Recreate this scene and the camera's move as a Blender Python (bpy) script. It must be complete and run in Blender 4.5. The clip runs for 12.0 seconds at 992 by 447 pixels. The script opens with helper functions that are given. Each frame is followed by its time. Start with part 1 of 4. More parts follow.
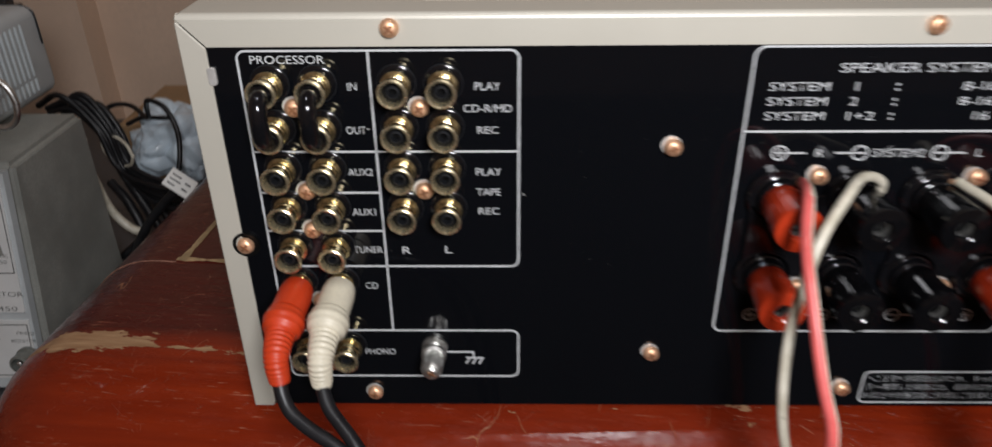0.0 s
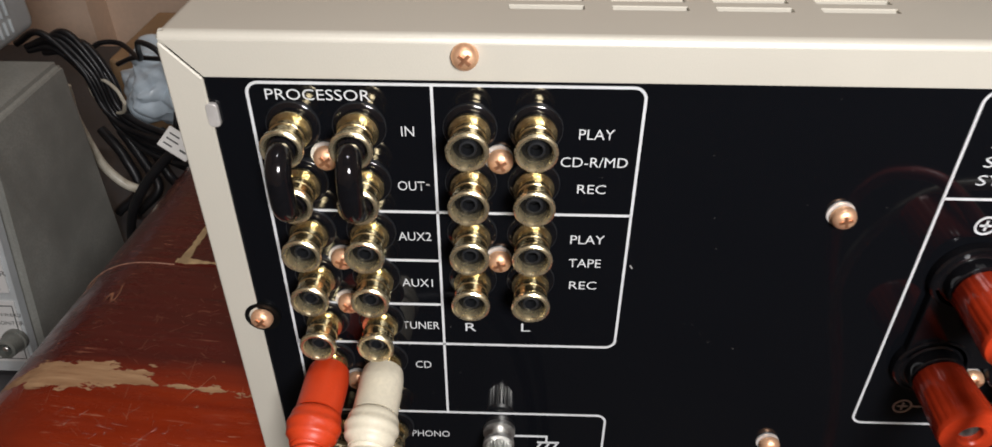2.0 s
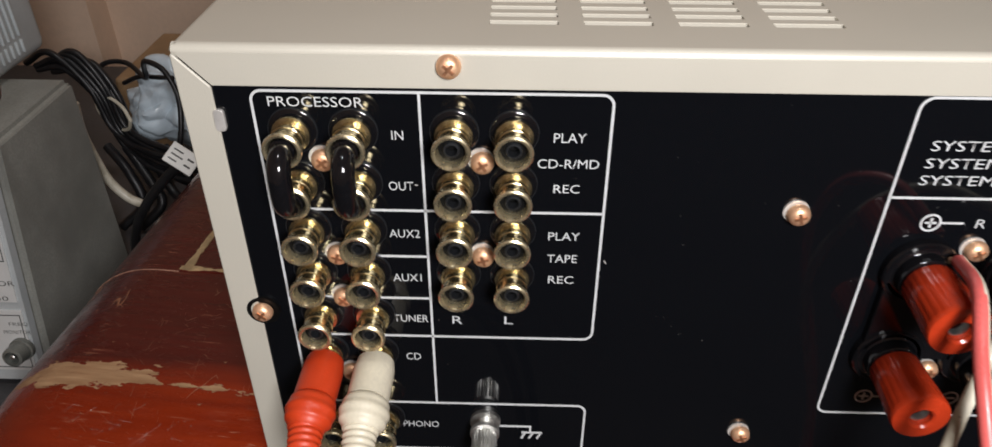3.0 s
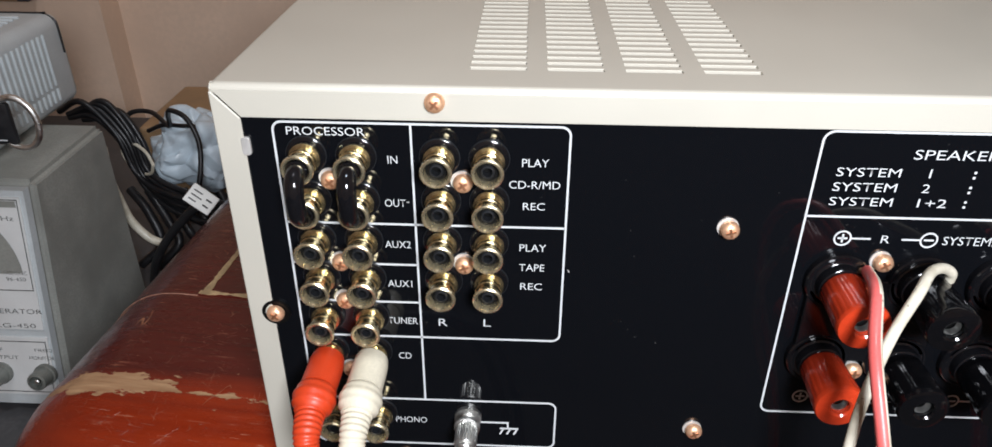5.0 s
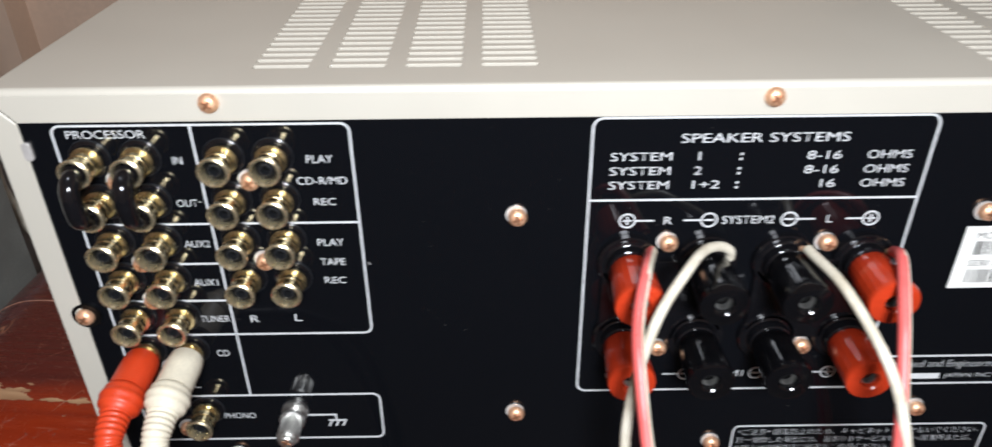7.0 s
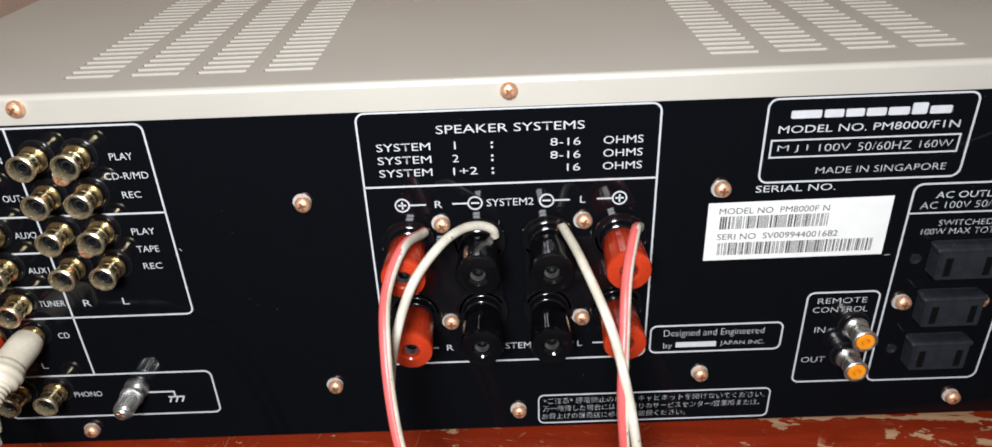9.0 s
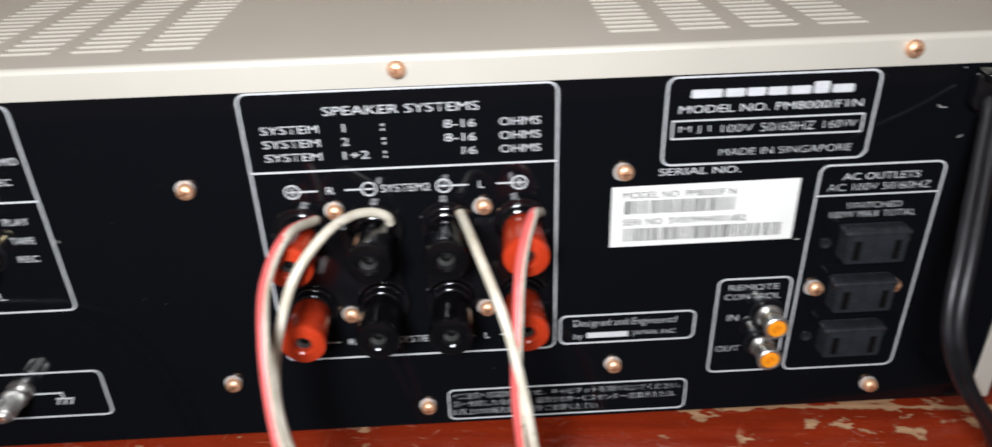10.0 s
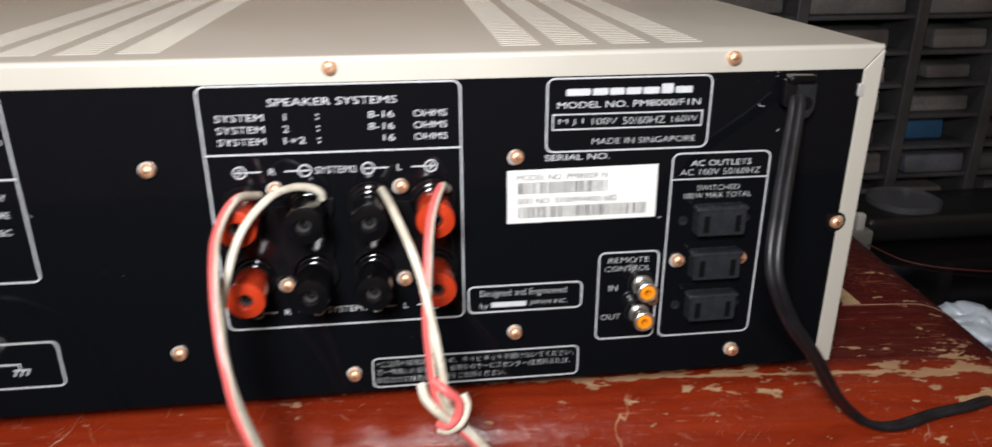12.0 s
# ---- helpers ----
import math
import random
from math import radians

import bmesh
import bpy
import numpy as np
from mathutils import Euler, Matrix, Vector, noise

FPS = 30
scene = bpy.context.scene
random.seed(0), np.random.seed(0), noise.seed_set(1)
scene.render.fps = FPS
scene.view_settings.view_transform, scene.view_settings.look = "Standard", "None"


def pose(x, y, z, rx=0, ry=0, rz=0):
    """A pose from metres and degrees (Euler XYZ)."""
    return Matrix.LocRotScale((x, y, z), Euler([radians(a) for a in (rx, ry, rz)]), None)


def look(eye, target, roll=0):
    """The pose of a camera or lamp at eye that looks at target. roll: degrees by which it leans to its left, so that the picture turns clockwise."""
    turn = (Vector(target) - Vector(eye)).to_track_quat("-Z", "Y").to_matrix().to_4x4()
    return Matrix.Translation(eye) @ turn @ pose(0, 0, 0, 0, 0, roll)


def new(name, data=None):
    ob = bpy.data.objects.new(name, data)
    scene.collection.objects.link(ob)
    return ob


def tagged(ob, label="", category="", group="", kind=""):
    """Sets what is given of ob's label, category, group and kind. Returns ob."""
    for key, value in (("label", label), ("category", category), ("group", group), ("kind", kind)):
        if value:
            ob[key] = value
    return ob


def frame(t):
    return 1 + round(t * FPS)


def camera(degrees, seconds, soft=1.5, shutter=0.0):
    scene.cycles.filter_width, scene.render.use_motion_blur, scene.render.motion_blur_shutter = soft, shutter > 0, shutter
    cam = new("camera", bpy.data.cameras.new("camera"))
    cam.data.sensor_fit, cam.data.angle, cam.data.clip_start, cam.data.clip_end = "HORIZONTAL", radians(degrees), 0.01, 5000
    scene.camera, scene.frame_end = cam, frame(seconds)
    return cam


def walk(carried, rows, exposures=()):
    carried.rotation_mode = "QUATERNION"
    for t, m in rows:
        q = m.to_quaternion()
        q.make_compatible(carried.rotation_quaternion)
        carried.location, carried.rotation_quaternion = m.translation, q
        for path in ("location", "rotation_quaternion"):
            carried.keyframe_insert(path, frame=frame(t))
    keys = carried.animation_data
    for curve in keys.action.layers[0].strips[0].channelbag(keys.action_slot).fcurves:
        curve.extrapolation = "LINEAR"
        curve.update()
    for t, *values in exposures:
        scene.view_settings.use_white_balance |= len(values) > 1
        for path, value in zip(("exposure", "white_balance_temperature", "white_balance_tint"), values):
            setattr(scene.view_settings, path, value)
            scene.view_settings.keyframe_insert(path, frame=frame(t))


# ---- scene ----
cam = camera(65.4, 12.0, soft=1.5, shutter=0.6)
PATH = [
    (0, (0.0976, -0.2208, 0.2169), (0.0558, 1.5236, -0.7605), -0.70),
    (0.5, (0.0768, -0.1649, 0.2283), (0.0160, 1.4623, -0.9330), -0.59),
    (1, (0.0730, -0.1333, 0.2198), (-0.0119, 1.4677, -0.9759), -1.55),
    (1.5, (0.0708, -0.1302, 0.2174), (0.0106, 1.4544, -1.0014), -0.38),
    (2, (0.0728, -0.1450, 0.2218), (0.0264, 1.4716, -0.9548), 0.16),
    (2.5, (0.0734, -0.1552, 0.2247), (0.0183, 1.4830, -0.9214), 0.19),
    (3, (0.0776, -0.1605, 0.2259), (0.0288, 1.4875, -0.9061), 0.11),
    (3.2, (0.0794, -0.1703, 0.2259), (0.0502, 1.4948, -0.8818), 0.67),
    (4.8, (0.0898, -0.1975, 0.2359), (0.0098, 1.5342, -0.7616), 0.10),
    (5, (0.0874, -0.1968, 0.2351), (0.0146, 1.5291, -0.7729), 0.26),
    (5.5, (0.0876, -0.1949, 0.2337), (0.0270, 1.5336, -0.7705), 0.28),
    (6, (0.0924, -0.1942, 0.2318), (0.0431, 1.5298, -0.7808), 0.07),
    (6.5, (0.1156, -0.1944, 0.2330), (0.0792, 1.5217, -0.7935), -0.58),
    (7, (0.1392, -0.1998, 0.2379), (0.1532, 1.5147, -0.7917), -0.47),
    (7.5, (0.1620, -0.2059, 0.2421), (0.1849, 1.5081, -0.7882), -0.47),
    (7.7, (0.1708, -0.2073, 0.2417), (0.2068, 1.5033, -0.7941), -0.36),
    (9.3, (0.2169, -0.2343, 0.2393), (0.1934, 1.5128, -0.7338), -2.55),
    (9.5, (0.2141, -0.2326, 0.2364), (0.2079, 1.5129, -0.7399), -2.05),
    (10, (0.2393, -0.2262, 0.2295), (0.2946, 1.5193, -0.7453), -1.76),
    (10.5, (0.2598, -0.2238, 0.2258), (0.3900, 1.5282, -0.7300), -1.41),
    (11, (0.2687, -0.2295, 0.2287), (0.4283, 1.5327, -0.7036), -1.54),
    (11.5, (0.2686, -0.2621, 0.2281), (0.4861, 1.5299, -0.6329), -1.11),
    (12, (0.2435, -0.2946, 0.2104), (0.4757, 1.5485, -0.5305), -0.07),
]
EXPOSURE = [(0, -0.48, 6250, 10), (0.5, -0.37, 6300, 10), (1.0, 0.02, 6400, 10), (1.5, 0.05, 6450, 10), (2.0, -0.08, 6450, 10), (2.5, -0.2, 6450, 10), (3.2, -0.15, 6400, 10), (5.0, 0.25, 5950, 8), (5.5, 0.53, 5950, 8), (6.0, 0.74, 5950, 8), (6.5, 0.68, 5950, 8), (7.0, 0.22, 5950, 8), (7.7, -0.03, 6000, 8), (9.3, 0.0, 6050, 9), (10.0, 0.05, 6050, 9), (10.5, 0.18, 6050, 9), (11.0, 0.2, 6050, 9), (12.0, 0.15, 6250, 10)]
walk(cam, [(t, look(eye, target, roll)) for t, eye, target, roll in PATH], EXPOSURE)

# ---- light and room tone ----
world = bpy.data.worlds.new("world")
scene.world = world
world.use_nodes = True
world.node_tree.nodes["Background"].inputs[0].default_value = (1.0, 0.86, 0.72, 1)
world.node_tree.nodes["Background"].inputs[1].default_value = 0.02

flash = new("phone_lamp", bpy.data.lights.new("phone_lamp", "AREA"))
flash.data.shape, flash.data.size = "DISK", 0.115
flash.data.energy, flash.data.color = 3.6, (1.0, 0.975, 0.975)
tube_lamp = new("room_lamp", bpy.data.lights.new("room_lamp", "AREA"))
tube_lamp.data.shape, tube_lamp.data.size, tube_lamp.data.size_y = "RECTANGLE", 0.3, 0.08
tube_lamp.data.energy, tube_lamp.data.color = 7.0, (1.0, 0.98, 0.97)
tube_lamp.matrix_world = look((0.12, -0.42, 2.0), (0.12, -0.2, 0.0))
flash.matrix_world = look((0.175, -0.38, 0.335), (0.21, 0.1, 0.06))


# ---- materials ----
def nodes_of(name):
    m = bpy.data.materials.new(name)
    m.use_nodes = True
    n, l = m.node_tree.nodes, m.node_tree.links
    return m, n, l, n["Principled BSDF"]


def ramp(n, l, source, stops):
    r = n.new("ShaderNodeValToRGB")
    while len(r.color_ramp.elements) < len(stops):
        r.color_ramp.elements.new(0.5)
    for e, (p, c) in zip(r.color_ramp.elements, stops):
        e.position, e.color = p, (*c, 1) if len(c) == 3 else c
    l.new(source, r.inputs[0])
    return r.outputs[0]


def coords(n, l, scale=(1, 1, 1), turn=(0, 0, 0)):
    t, m = n.new("ShaderNodeTexCoord"), n.new("ShaderNodeMapping")
    m.inputs["Scale"].default_value, m.inputs["Rotation"].default_value = scale, turn
    l.new(t.outputs["Object"], m.inputs[0])
    return m.outputs[0]


def noisy(n, l, at, scale, detail=4.0, rough=0.55):
    t = n.new("ShaderNodeTexNoise")
    t.inputs["Scale"].default_value, t.inputs["Detail"].default_value, t.inputs["Roughness"].default_value = scale, detail, rough
    l.new(at, t.inputs["Vector"])
    return t.outputs[0]


def noise_color(n, l, at, scale):
    t = n.new("ShaderNodeTexNoise")
    t.inputs["Scale"].default_value, t.inputs["Detail"].default_value = scale, 4.0
    l.new(at, t.inputs["Vector"])
    return t.outputs["Color"]


def mix(n, l, factor, a, b):
    m = n.new("ShaderNodeMix")
    m.data_type = "RGBA"
    for value, slot in ((factor, 0), (a, 6), (b, 7)):
        if isinstance(value, (int, float)):
            m.inputs[slot].default_value = value
        elif isinstance(value, tuple):
            m.inputs[slot].default_value = (*value, 1)
        else:
            l.new(value, m.inputs[slot])
    return m.outputs[2]


def math_node(n, l, operation, a, b=None):
    k = n.new("ShaderNodeMath")
    k.operation = operation
    for value, slot in ((a, 0), (b, 1)):
        if isinstance(value, (int, float)):
            k.inputs[slot].default_value = value
        elif value is not None:
            l.new(value, k.inputs[slot])
    return k.outputs[0]


def bump(n, l, b, height, strength, distance):
    k = n.new("ShaderNodeBump")
    k.inputs["Strength"].default_value, k.inputs["Distance"].default_value = strength, distance
    l.new(height, k.inputs["Height"])
    l.new(k.outputs[0], b.inputs["Normal"])


def surface(name, color, rough=0.5, metal=0.0, vary=0.15, grain=900.0, blotch=60.0, relief=0.1, rough_vary=0.1, coat=0.0, spec=0.5):
    """Colour with fine grain and larger blotches, uneven gloss and a little relief."""
    m, n, l, b = nodes_of(name)
    at = coords(n, l)
    fine, big = noisy(n, l, at, grain), noisy(n, l, at, blotch, 5)
    dark, lite = tuple(c * (1 - vary) for c in color), tuple(min(1, c * (1 + vary)) for c in color)
    c = ramp(n, l, big, [(0.35, dark), (0.65, lite)])
    c2 = mix(n, l, ramp(n, l, fine, [(0.4, (0, 0, 0)), (0.6, (0.5, 0.5, 0.5))]), c, dark)
    l.new(c2, b.inputs["Base Color"])
    r = ramp(n, l, big, [(0.3, (max(0.02, rough - rough_vary),) * 3), (0.7, (min(1, rough + rough_vary),) * 3)])
    l.new(r, b.inputs["Roughness"])
    b.inputs["Metallic"].default_value = metal
    b.inputs["Coat Weight"].default_value = coat
    b.inputs["Specular IOR Level"].default_value = spec
    if relief:
        bump(n, l, b, fine, relief, 0.0004)
    return m


def panel_black():
    """Glossy black enamel with a few dust specks and faint wiping marks."""
    m, n, l, b = nodes_of("black_enamel")
    at = coords(n, l)
    specks = ramp(n, l, noisy(n, l, at, 700, 2), [(0.74, (0, 0, 0)), (0.8, (1, 1, 1))])
    patch = ramp(n, l, noisy(n, l, at, 45, 3), [(0.5, (0, 0, 0)), (0.7, (1, 1, 1))])
    both = n.new("ShaderNodeMath")
    both.operation = "MULTIPLY"
    l.new(specks, both.inputs[0]), l.new(patch, both.inputs[1])
    l.new(mix(n, l, both.outputs[0], (0.0034, 0.0038, 0.0050), (0.1, 0.095, 0.09)), b.inputs["Base Color"])
    wipe = noisy(n, l, coords(n, l, (30, 30, 6), (0, 0.5, 0)), 3, 5)
    l.new(ramp(n, l, wipe, [(0.3, (0.035, 0.035, 0.035)), (0.75, (0.075, 0.075, 0.075))]), b.inputs["Roughness"])
    b.inputs["Specular IOR Level"].default_value = 0.32
    bump(n, l, b, noisy(n, l, at, 1500, 2), 0.015, 0.0002)
    return m


def lacquer():
    """Red-brown lacquered wood: streaked grain, crazed scuffs and chips that show bare tan wood."""
    m, n, l, b = nodes_of("red_lacquer")
    grain = noisy(n, l, coords(n, l, (2.2, 45, 30)), 6, 6)
    big = noisy(n, l, coords(n, l), 9, 4)
    base = ramp(n, l, grain, [(0.3, (0.160, 0.0145, 0.0035)), (0.6, (0.205, 0.0200, 0.0042)), (0.8, (0.250, 0.0275, 0.0055))])
    base = mix(n, l, ramp(n, l, big, [(0.4, (0, 0, 0)), (0.7, (0.6, 0.6, 0.6))]), base, (0.130, 0.0125, 0.0038))
    # the flat boards are a deeper maroon than the rolled edging
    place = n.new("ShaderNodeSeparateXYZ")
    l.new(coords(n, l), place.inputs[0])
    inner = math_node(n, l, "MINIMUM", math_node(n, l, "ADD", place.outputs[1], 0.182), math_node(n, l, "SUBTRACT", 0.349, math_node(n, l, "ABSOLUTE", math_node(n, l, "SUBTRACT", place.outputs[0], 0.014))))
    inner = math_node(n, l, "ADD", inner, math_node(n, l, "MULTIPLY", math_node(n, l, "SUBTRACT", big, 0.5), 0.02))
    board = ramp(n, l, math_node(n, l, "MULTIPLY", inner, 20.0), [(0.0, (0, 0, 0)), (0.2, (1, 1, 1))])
    board_red = ramp(n, l, grain, [(0.3, (0.050, 0.0062, 0.0046)), (0.7, (0.078, 0.0090, 0.0060))])
    base = mix(n, l, board, base, board_red)
    # chips: islands with ragged outlines, drawn out along the board
    chip = noisy(n, l, coords(n, l, (15, 36, 28), (0, 0, 0.3)), 4.0, 7, 0.62)
    # wear comes along the crest where the front rolls over, most of it at the mains cord's end
    at = coords(n, l)
    sep = n.new("ShaderNodeSeparateXYZ")
    l.new(at, sep.inputs[0])
    span = n.new("ShaderNodeMapRange")
    for k, v in enumerate((-0.10, 0.14, 0.0, 0.06)):
        span.inputs[k + 1].default_value = v
    l.new(sep.outputs[0], span.inputs[0])
    front = math_node(n, l, "ABSOLUTE", math_node(n, l, "ADD", sep.outputs[1], 0.185))
    flank = math_node(n, l, "ABSOLUTE", math_node(n, l, "SUBTRACT", math_node(n, l, "ABSOLUTE", math_node(n, l, "SUBTRACT", sep.outputs[0], 0.014)), 0.311))
    flank = math_node(n, l, "ADD", flank, 0.017)
    crest = math_node(n, l, "MULTIPLY", math_node(n, l, "MINIMUM", front, flank), 10.0)
    near = ramp(n, l, crest, [(0.0, (0.30,) * 3), (0.016, (0.18,) * 3), (0.05, (0.105,) * 3), (0.15, (0.07,) * 3), (0.4, (0.015,) * 3), (0.7, (0.0,) * 3)])
    add = n.new("ShaderNodeMath")
    l.new(chip, add.inputs[0]), l.new(span.outputs[0], add.inputs[1])
    add2 = n.new("ShaderNodeMath")
    l.new(add.outputs[0], add2.inputs[0]), l.new(near, add2.inputs[1])
    # a broad bare patch on the front corner that takes the knocks
    far = n.new("ShaderNodeVectorMath")
    far.operation = "DISTANCE"
    l.new(coords(n, l, (0.7, 2.4, 0)), far.inputs[0])
    far.inputs[1].default_value = (-0.294 * 0.7, -0.183 * 2.4, 0)
    knock = ramp(n, l, math_node(n, l, "MULTIPLY", far.outputs[1], 20.0), [(0.0, (0.26,) * 3), (0.22, (0.17,) * 3), (0.5, (0, 0, 0))])
    side = n.new("ShaderNodeVectorMath")
    side.operation = "DISTANCE"
    l.new(coords(n, l, (1, 0.9, 0)), side.inputs[0])
    side.inputs[1].default_value = (0.318, -0.168 * 0.9, 0)
    knock = math_node(n, l, "MAXIMUM", knock, ramp(n, l, math_node(n, l, "MULTIPLY", side.outputs[1], 20.0), [(0.0, (0.11,) * 3), (0.25, (0.05,) * 3), (0.5, (0, 0, 0))]))
    add3 = n.new("ShaderNodeMath")
    l.new(add2.outputs[0], add3.inputs[0]), l.new(knock, add3.inputs[1])
    mask = ramp(n, l, add3.outputs[0], [(0.731, (0, 0, 0)), (0.743, (1, 1, 1))])
    # thin scratches
    sc = n.new("ShaderNodeTexVoronoi")
    sc.feature, sc.inputs["Scale"].default_value = "DISTANCE_TO_EDGE", 5.0
    warp = coords(n, l, (6, 2.2, 4), (0, 0, 0.7))
    wob = n.new("ShaderNodeVectorMath")
    wob.operation = "MULTIPLY_ADD"
    l.new(noise_color(n, l, warp, 3.0), wob.inputs[0])
    wob.inputs[1].default_value = (0.35, 0.35, 0.35)
    l.new(warp, wob.inputs[2])
    l.new(wob.outputs[0], sc.inputs["Vector"])
    thin = ramp(n, l, sc.outputs[0], [(0.002, (1, 1, 1)), (0.007, (0, 0, 0))])
    gate = ramp(n, l, noisy(n, l, at, 26, 3), [(0.60, (0, 0, 0)), (0.66, (0.8, 0.8, 0.8))])
    mul = n.new("ShaderNodeMath")
    mul.operation = "MULTIPLY"
    l.new(thin, mul.inputs[0]), l.new(gate, mul.inputs[1])
    tan = ramp(n, l, noisy(n, l, coords(n, l, (8, 90, 60)), 5, 5), [(0.3, (0.25, 0.13, 0.060)), (0.7, (0.41, 0.25, 0.13))])
    c = mix(n, l, mul.outputs[0], base, (0.42, 0.2, 0.1))
    # fine dashes rubbed along the edging, in patches; pinkish glare is in their colour
    dash = ramp(n, l, noisy(n, l, coords(n, l, (14, 190, 150), (0, 0, 0.06)), 4, 5, 0.6), [(0.62, (0, 0, 0)), (0.68, (1, 1, 1))])
    rub = ramp(n, l, noisy(n, l, coords(n, l, (1, 2, 2)), 17, 3), [(0.44, (0, 0, 0)), (0.6, (0.8, 0.8, 0.8))])
    dashes = math_node(n, l, "MULTIPLY", dash, rub)
    c = mix(n, l, dashes, c, (0.36, 0.15, 0.09))
    # short nicks that run across one another, thickest along the crest
    nicks = None
    for k, turn in enumerate((0.6, -0.7, 1.4, 0.1)):
        long = n.new("ShaderNodeMapping")
        long.inputs["Scale"].default_value, long.inputs["Location"].default_value = (30, 420, 30), (3.1 * k, 1.7 * k, 0)
        l.new(coords(n, l, (1, 1, 1), (0, 0, turn)), long.inputs[0])
        lines = ramp(n, l, noisy(n, l, long.outputs[0], 3.0, 2, 0.5), [(0.695, (0, 0, 0)), (0.71, (1, 1, 1))])
        nicks = lines if nicks is None else math_node(n, l, "MAXIMUM", nicks, lines)
    where = ramp(n, l, math_node(n, l, "SUBTRACT", noisy(n, l, coords(n, l), 24, 3), math_node(n, l, "MULTIPLY", crest, 0.25)), [(0.44, (0, 0, 0)), (0.60, (0.65, 0.65, 0.65))])
    nicks = math_node(n, l, "MULTIPLY", nicks, where)
    c = mix(n, l, nicks, c, (0.36, 0.145, 0.08))
    c = mix(n, l, mask, c, tan)
    l.new(c, b.inputs["Base Color"])
    worn = n.new("ShaderNodeMath")
    worn.operation = "MAXIMUM"
    l.new(mask, worn.inputs[0]), l.new(math_node(n, l, "MAXIMUM", mul.outputs[0], nicks), worn.inputs[1])
    smear = ramp(n, l, noisy(n, l, coords(n, l, (10, 30, 20)), 5, 6, 0.65), [(0.35, (0.08, 0.08, 0.08)), (0.7, (0.25, 0.25, 0.25))])
    # the rolled front is rubbed dull
    smear = math_node(n, l, "ADD", smear, ramp(n, l, crest, [(0.25, (0.10,) * 3), (0.6, (0, 0, 0))]))
    l.new(mix(n, l, worn.outputs[0], smear, (0.75, 0.75, 0.75)), b.inputs["Roughness"])
    inv = n.new("ShaderNodeMath")
    inv.operation = "SUBTRACT"
    inv.inputs[0].default_value = 1.0
    l.new(worn.outputs[0], inv.inputs[1])
    ripple = noisy(n, l, coords(n, l, (1, 1.6, 1.6)), 95, 2.5, 0.5)
    total = n.new("ShaderNodeMath")
    total.operation = "MULTIPLY_ADD"
    l.new(inv.outputs[0], total.inputs[0])
    total.inputs[1].default_value = 1.5
    l.new(ripple, total.inputs[2])
    streak = noisy(n, l, coords(n, l, (5, 60, 60)), 4, 3, 0.5)
    total2 = n.new("ShaderNodeMath")
    total2.operation = "MULTIPLY_ADD"
    l.new(streak, total2.inputs[0])
    total2.inputs[1].default_value = 0.35
    l.new(total.outputs[0], total2.inputs[2])
    bump(n, l, b, total2.outputs[0], 0.5, 0.0009)
    return m


def soiled_vinyl():
    """Cream vinyl lead with brown smears and dark rubbed nicks."""
    m, n, l, b = nodes_of("soiled_white_vinyl")
    at = coords(n, l)
    c = ramp(n, l, noisy(n, l, at, 130, 5), [(0.35, (0.50, 0.46, 0.36)), (0.62, (0.68, 0.64, 0.53))])
    smear = ramp(n, l, noisy(n, l, at, 55, 4, 0.65), [(0.52, (0, 0, 0)), (0.70, (0.55, 0.55, 0.55))])
    c = mix(n, l, smear, c, (0.36, 0.30, 0.20))
    nick = ramp(n, l, noisy(n, l, at, 420, 2), [(0.68, (0, 0, 0)), (0.73, (0.8, 0.8, 0.8))])
    c = mix(n, l, nick, c, (0.16, 0.13, 0.09))
    l.new(c, b.inputs["Base Color"])
    l.new(ramp(n, l, smear, [(0.0, (0.34,) * 3), (1.0, (0.6,) * 3)]), b.inputs["Roughness"])
    bump(n, l, b, noisy(n, l, at, 700, 3), 0.12, 0.0004)
    return m


CHAMPAGNE = surface("champagne_paint", (0.565, 0.538, 0.460), 0.42, 0.2, 0.04, 2500, 12, 0.12, 0.05)
ENAMEL = panel_black()
INK = surface("white_ink", (0.57, 0.585, 0.59), 0.5, 0, 0.06, 3000, 300, 0.0)
COPPER = surface("coppered_steel", (0.96, 0.56, 0.34), 0.44, 0.72, 0.14, 1800, 400, 0.1)
COPPER_SHADE = surface("shaded_copper", (0.60, 0.29, 0.16), 0.45, 0.9, 0.2, 1800, 500, 0.1)
GOLD = surface("tarnished_gold", (0.72, 0.60, 0.345), 0.18, 0.97, 0.28, 2600, 420, 0.15, 0.1)
GOLD_RIM = surface("worn_gold_rim", (0.83, 0.72, 0.47), 0.27, 0.92, 0.16, 1800, 300, 0.08, 0.06)
NICKEL = surface("nickel", (0.74, 0.74, 0.71), 0.4, 1.0, 0.15, 1500, 300, 0.1)
BARE = surface("bare_zinc", (0.64, 0.62, 0.59), 0.45, 0.5, 0.1, 1500, 200, 0.1)
WASHER = surface("zinc_washer", (0.74, 0.72, 0.68), 0.4, 0.55, 0.1, 1500, 200, 0.08)
BLACK_PLASTIC = surface("black_plastic", (0.005, 0.005, 0.006), 0.10, 0, 0.2, 900, 150, 0.02, 0.03, spec=0.6)
KNOB_BLACK = surface("black_knob_plastic", (0.003, 0.003, 0.0036), 0.12, 0, 0.2, 900, 150, 0.02, 0.04, spec=0.5)
MATT_BLACK = surface("matt_black_plastic", (0.014, 0.015, 0.017), 0.38, 0, 0.2, 2000, 200, 0.12)
